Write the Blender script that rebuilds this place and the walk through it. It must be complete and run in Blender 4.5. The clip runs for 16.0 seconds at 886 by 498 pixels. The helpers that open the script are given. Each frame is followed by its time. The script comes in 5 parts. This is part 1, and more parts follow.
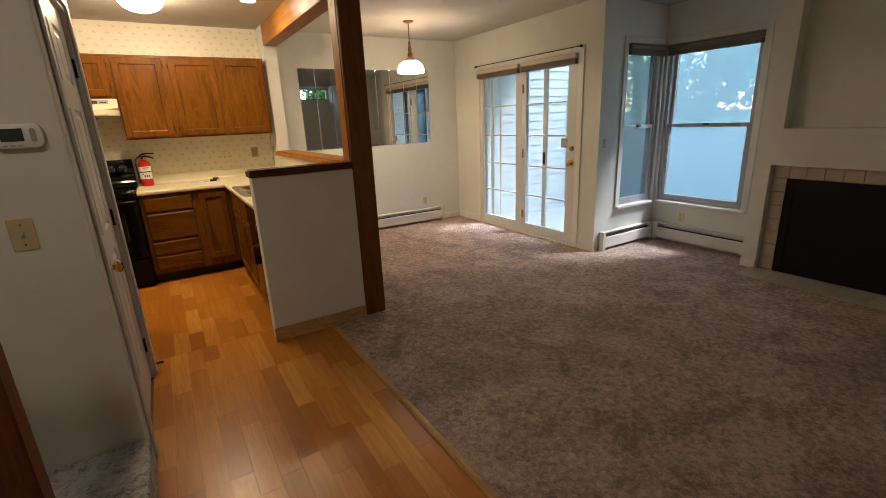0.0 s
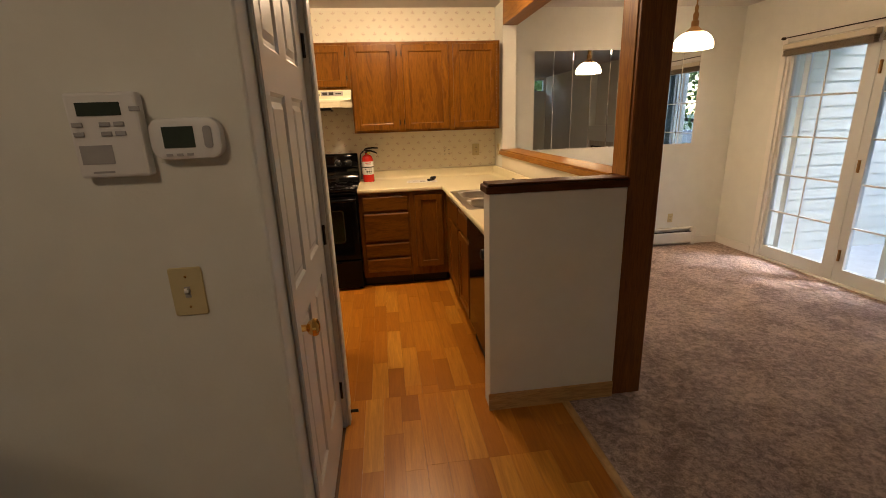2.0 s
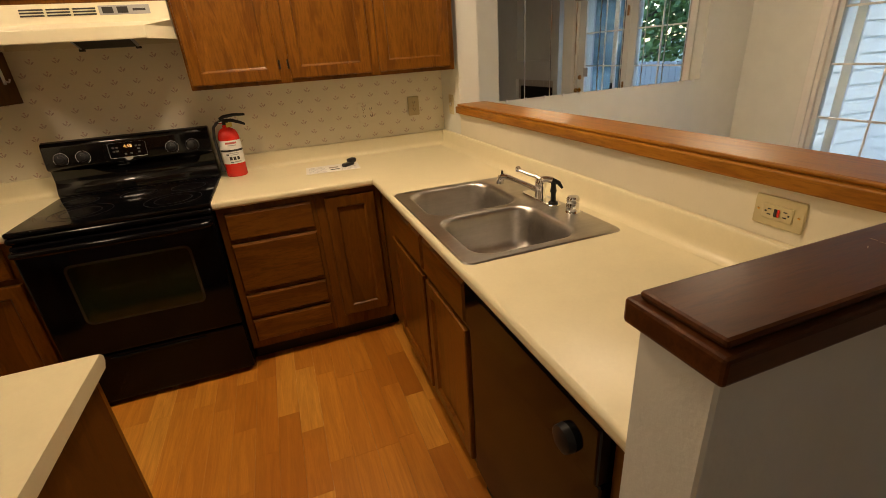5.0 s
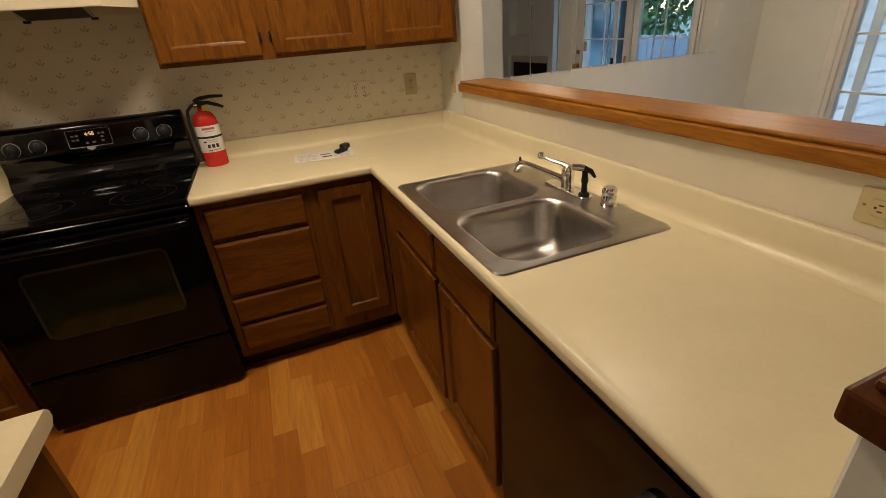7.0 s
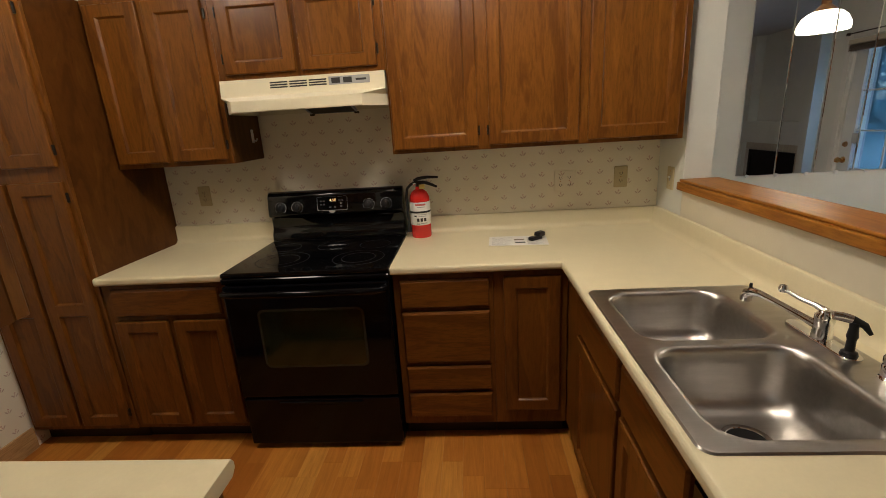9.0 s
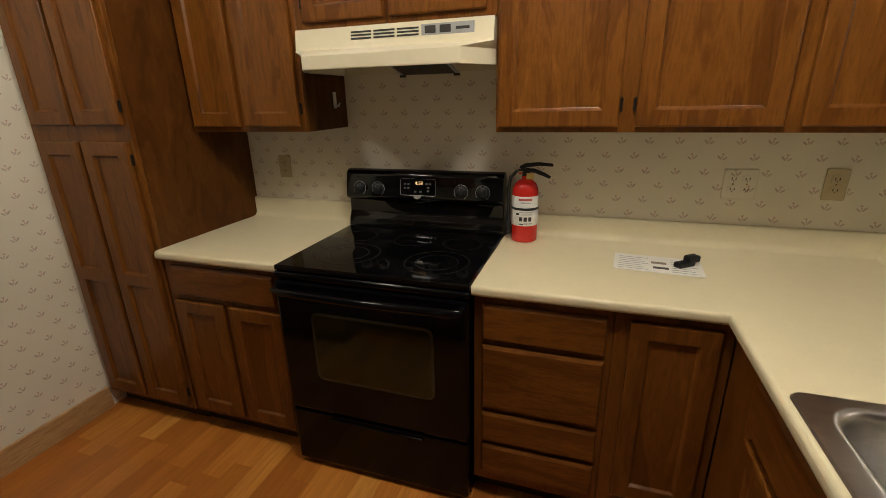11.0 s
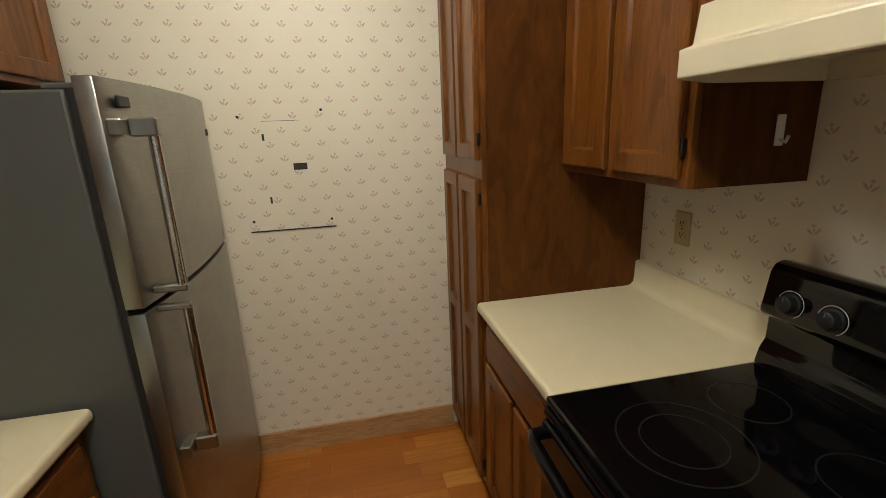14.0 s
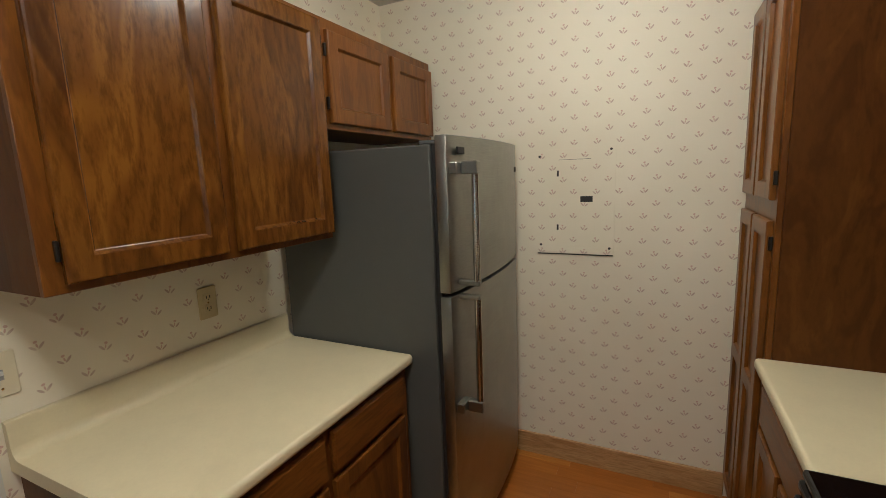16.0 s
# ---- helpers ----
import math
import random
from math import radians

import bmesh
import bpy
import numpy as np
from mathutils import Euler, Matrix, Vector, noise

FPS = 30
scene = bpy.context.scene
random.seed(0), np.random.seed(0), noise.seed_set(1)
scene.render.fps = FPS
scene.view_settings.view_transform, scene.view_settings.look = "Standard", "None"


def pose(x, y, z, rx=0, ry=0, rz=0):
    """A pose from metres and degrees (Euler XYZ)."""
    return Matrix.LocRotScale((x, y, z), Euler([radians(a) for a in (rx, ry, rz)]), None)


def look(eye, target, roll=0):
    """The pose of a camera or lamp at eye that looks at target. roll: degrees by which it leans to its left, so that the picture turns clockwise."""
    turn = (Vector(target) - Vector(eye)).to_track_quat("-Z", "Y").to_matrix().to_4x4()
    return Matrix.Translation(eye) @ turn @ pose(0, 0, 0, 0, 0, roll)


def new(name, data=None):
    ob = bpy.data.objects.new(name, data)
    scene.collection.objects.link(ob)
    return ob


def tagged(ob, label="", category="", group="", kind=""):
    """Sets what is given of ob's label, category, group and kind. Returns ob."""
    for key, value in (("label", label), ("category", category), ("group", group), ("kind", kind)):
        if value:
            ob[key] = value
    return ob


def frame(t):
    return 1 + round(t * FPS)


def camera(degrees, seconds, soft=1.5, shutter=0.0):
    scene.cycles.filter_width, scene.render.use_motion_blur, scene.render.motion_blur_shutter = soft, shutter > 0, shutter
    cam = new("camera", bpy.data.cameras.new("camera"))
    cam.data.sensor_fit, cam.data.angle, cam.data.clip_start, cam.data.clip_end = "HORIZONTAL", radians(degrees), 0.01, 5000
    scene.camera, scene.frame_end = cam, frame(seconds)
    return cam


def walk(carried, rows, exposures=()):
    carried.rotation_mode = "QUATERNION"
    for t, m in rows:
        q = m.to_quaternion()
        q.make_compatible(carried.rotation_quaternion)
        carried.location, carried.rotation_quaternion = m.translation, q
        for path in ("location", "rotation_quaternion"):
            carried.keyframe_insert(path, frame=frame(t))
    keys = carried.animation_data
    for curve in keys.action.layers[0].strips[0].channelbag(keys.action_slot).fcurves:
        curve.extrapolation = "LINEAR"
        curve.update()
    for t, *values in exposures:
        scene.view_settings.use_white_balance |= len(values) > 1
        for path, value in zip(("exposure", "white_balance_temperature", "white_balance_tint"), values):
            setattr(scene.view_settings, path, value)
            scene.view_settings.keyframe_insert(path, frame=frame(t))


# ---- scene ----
cam = camera(89.6, 16.0, soft=0.7)
METRES, EYE, TILT, LEAN, TURN = 5.0, 1.53, 0.0, 0.0, -32.5
PATH = [
    (0, (0.165, 0.109, 1.445), (1.162, 1.75, 0.887), -2.5),
    (0.5, (0.156, 0.31, 1.431), (0.921, 2.075, 0.882), -2.2),
    (1, (0.109, 0.571, 1.451), (0.667, 2.413, 0.907), -2.0),
    (1.5, (0.115, 0.833, 1.452), (0.488, 2.719, 0.903), -2.0),
    (2, (0.163, 1.181, 1.469), (0.398, 3.088, 0.915), -2.0),
    (2.5, (0.162, 1.556, 1.468), (0.365, 3.461, 0.896), -1.2),
    (3, (0.184, 1.916, 1.47), (0.405, 3.802, 0.843), -1.3),
    (3.5, (0.261, 2.259, 1.474), (0.506, 4.133, 0.819), -2.0),
    (4, (0.265, 2.534, 1.46), (0.65, 4.374, 0.777), -2.8),
    (4.5, (0.262, 2.759, 1.459), (0.816, 4.531, 0.716), -3.5),
    (7, (0.254, 3.154, 1.435), (0.875, 4.84, 0.557), -4.8),
    (7.5, (0.279, 3.225, 1.449), (0.642, 5.02, 0.645), -5.3),
    (8, (0.291, 3.251, 1.469), (0.419, 5.124, 0.779), -5.5),
    (8.5, (0.287, 3.251, 1.503), (0.272, 5.167, 0.93), -4.5),
    (9, (0.284, 3.263, 1.508), (0.148, 5.183, 0.966), -3.5),
    (11.5, (0.235, 4.017, 1.495), (-0.526, 5.744, 0.832), -1.3),
    (12, (0.177, 4.25, 1.494), (-0.777, 5.883, 0.842), -1.2),
    (12.5, (0.12, 4.46, 1.507), (-1.066, 5.938, 0.868), -0.9),
    (13, (0.1, 4.598, 1.501), (-1.371, 5.813, 0.902), -1.2),
    (13.5, (0.039, 4.663, 1.505), (-1.691, 5.497, 0.944), -1.8),
    (14, (0.009, 4.678, 1.529), (-1.886, 5.064, 1.016), -2.3),
    (14.5, (0.069, 4.743, 1.533), (-1.878, 4.681, 1.081), -2.5),
    (15, (0.136, 4.785, 1.545), (-1.777, 4.37, 1.138), -2.5),
    (15.5, (0.186, 4.807, 1.545), (-1.661, 4.126, 1.188), -2.4),
    (16, (0.214, 4.801, 1.539), (-1.558, 3.933, 1.217), -2.2),
]
EXPOSURES = [(0.0, 2.86, 6050, 14), (1.5, 2.80, 6750, 21), (3.5, 2.66, 6400, 18), (4.5, 2.60, 6250, 16), (7.0, 2.36, 5500, 15), (9.0, 2.26, 5000, 12), (12.0, 2.32, 4800, 8), (14.0, 2.44, 4720, 8), (16.0, 2.28, 4600, 9)]
walk(cam, [(t, look(eye, target, roll)) for t, eye, target, roll in PATH], EXPOSURES)
scene.world = bpy.data.worlds.new("world")
# ---- world and light ----
scene.world.use_nodes = True
_wn = scene.world.node_tree.nodes
_sky = _wn.new("ShaderNodeTexSky")
_sky.sky_type, _sky.sun_disc = "NISHITA", False
_sky.sun_elevation, _sky.sun_rotation = radians(50), radians(120)
_sky.air_density, _sky.dust_density, _sky.ozone_density = 1.7, 0.4, 2.5
scene.world.node_tree.links.new(_sky.outputs[0], _wn["Background"].inputs[0])
_wn["Background"].inputs[1].default_value = 0.13
sun = new("sun", bpy.data.lights.new("sun", "SUN"))
sun.data.energy, sun.data.angle, sun.data.color = 0.6, radians(15), (1.0, 0.99, 0.97)
sun.matrix_world = look((0, 0, 0), (-math.cos(radians(50)) * math.sin(radians(120)), -math.cos(radians(50)) * math.cos(radians(120)), -math.sin(radians(50))))
DOME_POWER, PANTRY_POWER, SHADE_POWER, HALL_POWER = 12.0, 7.0, 4.8, 5.2

# ---- mesh helpers ----
def thing(name, at=(0, 0, 0), turn=0.0, label="", category="", group="", kind=""):
    ob = new(name)
    ob.empty_display_size = 0.05
    ob.matrix_basis = pose(*at, 0, 0, turn)
    return tagged(ob, label, category, group, kind)

def solid(name, bm, material, smooth=False):
    me = bpy.data.meshes.new(name)
    bm.normal_update()
    bm.to_mesh(me)
    bm.free()
    me.materials.append(material)
    if smooth:
        for p in me.polygons:
            p.use_smooth = True
        me.set_sharp_from_angle(angle=radians(38))
    return new(name, me)

def part(name, bm, material, parent, label="", smooth=False):
    ob = solid(name, bm, material, smooth)
    ob.parent = parent
    return tagged(ob, label)

def piece(name, bm, material, label, category, kind="", group="", at=None, smooth=False):
    ob = solid(name, bm, material, smooth)
    if at is not None:
        ob.matrix_basis = at
    return tagged(ob, label, category, group, kind)

def boxes(*specs, bevel=0.0, seg=1):
    """Boxes (x0, x1, y0, y1, z0, z1) in one bmesh, with bevelled edges."""
    bm = bmesh.new()
    for x0, x1, y0, y1, z0, z1 in specs:
        m = Matrix.Translation(((x0 + x1) / 2, (y0 + y1) / 2, (z0 + z1) / 2)) @ Matrix.Diagonal((x1 - x0, y1 - y0, z1 - z0, 1))
        bmesh.ops.create_cube(bm, size=1, matrix=m)
    if bevel:
        bmesh.ops.bevel(bm, geom=bm.edges[:], offset=bevel, segments=seg, affect="EDGES", profile=0.5)
    return bm

def prism(outline, z0, z1, bevel=0.0, seg=1, axis="z"):
    """An outline of points drawn out between z0 and z1 along an axis."""
    bm = bmesh.new()
    put = {"z": lambda a, b, c: (a, b, c), "x": lambda a, b, c: (c, a, b), "y": lambda a, b, c: (a, c, b)}[axis]
    lo = [bm.verts.new(put(a, b, z0)) for a, b in outline]
    hi = [bm.verts.new(put(a, b, z1)) for a, b in outline]
    n = len(lo)
    bm.faces.new(lo[::-1])
    bm.faces.new(hi)
    for i in range(n):
        bm.faces.new((lo[i], lo[(i + 1) % n], hi[(i + 1) % n], hi[i]))
    bmesh.ops.recalc_face_normals(bm, faces=bm.faces[:])
    if bevel:
        bmesh.ops.bevel(bm, geom=bm.edges[:], offset=bevel, segments=seg, affect="EDGES", profile=0.5)
    return bm

def lathe(profile, seg=32, m=None, bm=None):
    """A profile of (radius, height) turned round z."""
    bm = bm or bmesh.new()
    m = m or Matrix()
    rings = []
    for r, z in profile:
        if r < 1e-5:
            rings.append([bm.verts.new(m @ Vector((0, 0, z)))])
        else:
            rings.append([bm.verts.new(m @ Vector((r * math.cos(2 * math.pi * i / seg), r * math.sin(2 * math.pi * i / seg), z))) for i in range(seg)])
    made = []
    for a, b in zip(rings, rings[1:]):
        for i in range(seg):
            q = [a[i % len(a)], a[(i + 1) % len(a)], b[(i + 1) % len(b)], b[i % len(b)]]
            q = list(dict.fromkeys(q))
            if len(q) > 2:
                made.append(bm.faces.new(q))
    bmesh.ops.recalc_face_normals(bm, faces=made)
    return bm

def tube(points, radius, seg=10, bm=None):
    """A round bar along points; radius is one number or one for each point."""
    bm = bm or bmesh.new()
    pts = [Vector(p) for p in points]
    rad = radius if isinstance(radius, (list, tuple)) else [radius] * len(pts)
    rings, side = [], None
    for i, p in enumerate(pts):
        d = (pts[min(i + 1, len(pts) - 1)] - pts[max(i - 1, 0)]).normalized()
        if side is None:
            side = d.orthogonal().normalized()
        side = (side - d * side.dot(d)).normalized()
        up = d.cross(side)
        rings.append([bm.verts.new(p + rad[i] * (math.cos(2 * math.pi * k / seg) * side + math.sin(2 * math.pi * k / seg) * up)) for k in range(seg)])
    made = [bm.faces.new(rings[0][::-1]), bm.faces.new(rings[-1])]
    for a, b in zip(rings, rings[1:]):
        for k in range(seg):
            made.append(bm.faces.new((a[k], a[(k + 1) % seg], b[(k + 1) % seg], b[k])))
    bmesh.ops.recalc_face_normals(bm, faces=made)
    return bm

def round_rect(x0, x1, y0, y1, r, n=6):
    out = []
    for cx, cy, a in ((x1 - r, y1 - r, 0), (x0 + r, y1 - r, 90), (x0 + r, y0 + r, 180), (x1 - r, y0 + r, 270)):
        out += [(cx + r * math.cos(radians(a + 90 * i / n)), cy + r * math.sin(radians(a + 90 * i / n))) for i in range(n + 1)]
    return out

def wall_with_holes(u0, u1, z0, z1, t0, t1, holes, along="x"):
    """A wall between u0 and u1, of thickness t0..t1, with openings (ua, ub, za, zb) through it; one joined mesh of butted blocks."""
    us = sorted({u0, u1, *[h[0] for h in holes], *[h[1] for h in holes]})
    zs = sorted({z0, z1, *[h[2] for h in holes], *[h[3] for h in holes]})
    bm = bmesh.new()
    grid = {}
    def vert(u, z, t):
        k = (round(u, 5), round(z, 5), t)
        if k not in grid:
            grid[k] = bm.verts.new((u, t, z) if along == "x" else (t, u, z))
        return grid[k]
    def full(i, j):
        if not (0 <= i < len(us) - 1 and 0 <= j < len(zs) - 1):
            return False
        u, z = (us[i] + us[i + 1]) / 2, (zs[j] + zs[j + 1]) / 2
        return not any(h[0] < u < h[1] and h[2] < z < h[3] for h in holes)
    for i in range(len(us) - 1):
        for j in range(len(zs) - 1):
            if not full(i, j):
                continue
            a, b, c, d = us[i], us[i + 1], zs[j], zs[j + 1]
            for t in (t0, t1):
                bm.faces.new([vert(a, c, t), vert(b, c, t), vert(b, d, t), vert(a, d, t)])
            for n, q in (((i - 1, j), ((a, c), (a, d))), ((i + 1, j), ((b, c), (b, d))), ((i, j - 1), ((a, c), (b, c))), ((i, j + 1), ((a, d), (b, d)))):
                if not full(*n):
                    (p, r), (s, w) = q
                    bm.faces.new([vert(p, r, t0), vert(s, w, t0), vert(s, w, t1), vert(p, r, t1)])
    bmesh.ops.recalc_face_normals(bm, faces=bm.faces[:])
    return bm

def letters(text, size, depth=0.0006):
    cu = bpy.data.curves.new("text", "FONT")
    cu.body, cu.size, cu.extrude, cu.align_x, cu.align_y = text, size, depth, "CENTER", "CENTER"
    ob = bpy.data.objects.new("text", cu)
    bm = bmesh.new()
    me = bpy.data.meshes.new_from_object(ob)
    bm.from_mesh(me)
    bpy.data.objects.remove(ob)
    return bm

# ---- materials ----
class Nodes:
    """A node material under construction."""
    def __init__(self, name, rough=0.5, metal=0.0):
        self.m = bpy.data.materials.new(name)
        self.m.use_nodes = True
        self.t = self.m.node_tree
        self.b = self.t.nodes["Principled BSDF"]
        self.b.inputs["Roughness"].default_value = rough
        self.b.inputs["Metallic"].default_value = metal
    def add(self, kind, **settings):
        n = self.t.nodes.new(kind)
        for k, v in settings.items():
            n.inputs[k.replace("_", " ")].default_value = v
        return n
    def link(self, a, b):
        self.t.links.new(a, b)
    def value(self, x, sock):
        if isinstance(x, (int, float)):
            sock.default_value = x
        else:
            self.link(x, sock)
    def math(self, op, a, b=0.0):
        n = self.t.nodes.new("ShaderNodeMath")
        n.operation = op
        self.value(a, n.inputs[0])
        self.value(b, n.inputs[1])
        return n.outputs[0]
    def coords(self, scale=(1, 1, 1), space="Object", offset_random=False):
        c = self.t.nodes.new("ShaderNodeTexCoord").outputs["Object"] if space == "Object" else self.t.nodes.new("ShaderNodeNewGeometry").outputs["Position"]
        if offset_random:
            r = self.t.nodes.new("ShaderNodeObjectInfo").outputs["Random"]
            v = self.t.nodes.new("ShaderNodeVectorMath")
            v.operation = "ADD"
            self.link(c, v.inputs[0])
            k = self.math("MULTIPLY", r, 37.0)
            comb = self.t.nodes.new("ShaderNodeCombineXYZ")
            for i in range(3):
                self.link(k, comb.inputs[i])
            self.link(comb.outputs[0], v.inputs[1])
            c = v.outputs[0]
        mp = self.t.nodes.new("ShaderNodeMapping")
        mp.inputs["Scale"].default_value = scale
        self.link(c, mp.inputs["Vector"])
        return mp.outputs[0]
    def noise(self, vec, scale, detail=4, rough=0.55, distortion=0.0):
        n = self.add("ShaderNodeTexNoise", Scale=scale, Detail=detail, Roughness=rough, Distortion=distortion)
        self.link(vec, n.inputs["Vector"])
        return n.outputs["Fac"]
    def ramp(self, fac, *stops):
        n = self.t.nodes.new("ShaderNodeValToRGB")
        el = n.color_ramp.elements
        while len(el) < len(stops):
            el.new(0.5)
        for e, (p, c) in zip(el, stops):
            e.position, e.color = p, (*c, 1) if len(c) == 3 else c
        self.link(fac, n.inputs[0])
        return n.outputs["Color"]
    def mix(self, fac, a, b, blend="MIX"):
        n = self.t.nodes.new("ShaderNodeMix")
        n.data_type, n.blend_type = "RGBA", blend
        self.value(fac, n.inputs[0])
        for x, s in ((a, n.inputs[6]), (b, n.inputs[7])):
            if isinstance(x, tuple):
                s.default_value = (*x, 1)
            else:
                self.link(x, s)
        return n.outputs[2]
    def color(self, c):
        if isinstance(c, tuple):
            self.b.inputs["Base Color"].default_value = (*c, 1)
        else:
            self.link(c, self.b.inputs["Base Color"])
    def rough(self, fac, lo, hi):
        n = self.t.nodes.new("ShaderNodeMapRange")
        n.inputs["To Min"].default_value, n.inputs["To Max"].default_value = lo, hi
        self.link(fac, n.inputs["Value"])
        self.link(n.outputs[0], self.b.inputs["Roughness"])
    def bump(self, height, strength, distance):
        n = self.add("ShaderNodeBump", Strength=strength, Distance=distance)
        self.link(height, n.inputs["Height"])
        self.link(n.outputs[0], self.b.inputs["Normal"])

def plain(name, c, rough=0.5, metal=0.0, vary=0.12, scale=30.0, bump=0.0, coat=0.0):
    """A plain surface with faint mottling at two scales."""
    n = Nodes(name, rough, metal)
    v = n.coords()
    a = n.noise(v, scale)
    b = n.noise(v, scale * 0.12, 2)
    f = n.math("ADD", n.math("MULTIPLY", a, 0.5), n.math("MULTIPLY", b, 0.5))
    n.color(n.ramp(f, (0.3, tuple(x * (1 - vary) for x in c)), (0.7, tuple(min(1, x * (1 + vary)) for x in c))))
    n.rough(f, max(0.02, rough * 0.85), min(1, rough * 1.15))
    if bump:
        n.bump(a, bump, 0.002)
    n.b.inputs["Coat Weight"].default_value = coat
    return n.m

def wood(name, dark, mid, light, along=(14, 14, 1.2), rough=0.38, figure=2.2, coat=0.0, randomize=True, shine=0.3, rings=0.06, bands=5.0, pore=0.5):
    n = Nodes(name, rough)
    n.b.inputs["Specular IOR Level"].default_value = shine
    v = n.coords(along, offset_random=randomize)
    wide = n.noise(v, figure, 3, 0.6, 1.4)
    vf = n.coords(tuple(a * 7 for a in along), offset_random=randomize)
    pores = n.noise(vf, 2.2, 5, 0.7)
    ring = n.math("PINGPONG", n.math("MULTIPLY", wide, bands * 2.0), 1.0)
    g = n.math("ADD", n.math("MULTIPLY", wide, 0.55), n.math("MULTIPLY", ring, rings))
    c = n.ramp(g, (0.18, dark), (0.32, mid), (0.46, light))
    c = n.mix(n.math("MULTIPLY", n.ramp(pores, (0.38, (1, 1, 1)), (0.54, (0, 0, 0))), pore), c, tuple(x * 0.62 for x in dark))
    n.color(c)
    n.rough(pores, rough * 0.8, rough * 1.25)
    n.bump(pores, 0.12, 0.001)
    n.b.inputs["Coat Weight"].default_value = coat
    n.b.inputs["Coat Roughness"].default_value = 0.15
    return n.m

def painted_wall(name, c):
    n = Nodes(name, 0.75)
    v = n.coords(space="World")
    a = n.noise(v, 90, 3)
    b = n.noise(v, 1.1, 3)
    k = n.noise(v, 9, 4)
    f = n.math("ADD", n.math("MULTIPLY", b, 0.6), n.math("MULTIPLY", k, 0.4))
    n.color(n.ramp(f, (0.3, tuple(x * 0.9 for x in c)), (0.65, c)))
    n.bump(n.math("ADD", n.math("MULTIPLY", a, 0.6), k), 0.25, 0.004)
    return n.m

def wallpaper(name, axis):
    """Cream paper printed with staggered small sprigs: two leaves, a stem and a bud."""
    n = Nodes(name, 0.55)
    pos = n.t.nodes.new("ShaderNodeNewGeometry").outputs["Position"]
    sep = n.t.nodes.new("ShaderNodeSeparateXYZ")
    n.link(pos, sep.inputs[0])
    u, w = sep.outputs[axis], sep.outputs[2]
    CU, CW = 0.104, 0.0587
    row = n.math("FLOOR", n.math("DIVIDE", w, CW))
    shift = n.math("MULTIPLY", n.math("FLOORED_MODULO", row, 2.0), 0.5)
    lu = n.math("ADD", n.math("DIVIDE", u, CU), shift)
    col = n.math("FLOOR", lu)
    flip = n.math("SUBTRACT", n.math("MULTIPLY", n.math("FLOORED_MODULO", n.math("ADD", col, row), 2.0), 2.0), 1.0)
    a = n.math("MULTIPLY", n.math("MULTIPLY", n.math("SUBTRACT", n.math("FRACT", lu), 0.5), CU), flip)
    b = n.math("MULTIPLY", n.math("SUBTRACT", n.math("FRACT", n.math("DIVIDE", w, CW)), 0.5), CW)
    def blob(cx, cy, la, lb, ang):
        ca, sa = math.cos(radians(ang)), math.sin(radians(ang))
        x, y = n.math("SUBTRACT", a, cx), n.math("SUBTRACT", b, cy)
        p = n.math("DIVIDE", n.math("ADD", n.math("MULTIPLY", x, ca), n.math("MULTIPLY", y, sa)), la)
        q = n.math("DIVIDE", n.math("SUBTRACT", n.math("MULTIPLY", y, ca), n.math("MULTIPLY", x, sa)), lb)
        d = n.math("ADD", n.math("MULTIPLY", p, p), n.math("MULTIPLY", q, q))
        s = n.t.nodes.new("ShaderNodeMapRange")
        s.interpolation_type = "SMOOTHSTEP"
        for k, val in (("From Min", 0.6), ("From Max", 1.5), ("To Min", 1.0), ("To Max", 0.0)):
            s.inputs[k].default_value = val
        n.link(d, s.inputs["Value"])
        return s.outputs[0]
    leaf = n.math("MAXIMUM", blob(0.0110, -0.001, 0.0105, 0.0033, 50), blob(-0.0080, -0.0045, 0.0095, 0.0031, 140))
    bud = n.math("MAXIMUM", blob(-0.001, 0.0110, 0.0046, 0.0036, 20), blob(0.0015, 0.0005, 0.0022, 0.0058, 12))
    vec = n.coords(space="World")
    worn = n.noise(vec, 60, 3)
    base = n.ramp(n.noise(vec, 1.3, 4), (0.3, (0.79, 0.735, 0.575)), (0.7, (0.865, 0.82, 0.675)))
    c = n.mix(n.math("MULTIPLY", leaf, n.math("ADD", n.math("MULTIPLY", worn, 0.7), 0.18)), base, (0.37, 0.21, 0.175))
    c = n.mix(n.math("MULTIPLY", bud, 0.62), c, (0.52, 0.27, 0.22))
    n.color(c)
    n.bump(n.noise(vec, 350, 3), 0.08, 0.001)
    return n.m

def carpet_mat(name, dark, mid, light):
    n = Nodes(name, 0.95)
    v = n.coords(space="World")
    fine, mid_n, big = n.noise(v, 130, 4, 0.75), n.noise(v, 30, 5, 0.7, 0.6), n.noise(v, 3.2, 6, 0.7, 0.8)
    f = n.math("ADD", n.math("ADD", n.math("MULTIPLY", fine, 0.26), n.math("MULTIPLY", mid_n, 0.42)), n.math("MULTIPLY", big, 0.32))
    n.color(n.ramp(f, (0.43, dark), (0.505, mid), (0.58, light)))
    n.bump(n.math("ADD", n.math("MULTIPLY", fine, 0.6), mid_n), 1.0, 0.022)
    n.b.inputs["Sheen Weight"].default_value = 0.12
    return n.m

def glow(name, c, strength):
    n = Nodes(name, 0.3)
    n.color((0.8, 0.8, 0.78))
    n.b.inputs["Emission Color"].default_value = (*c, 1)
    n.b.inputs["Emission Strength"].default_value = strength
    return n.m

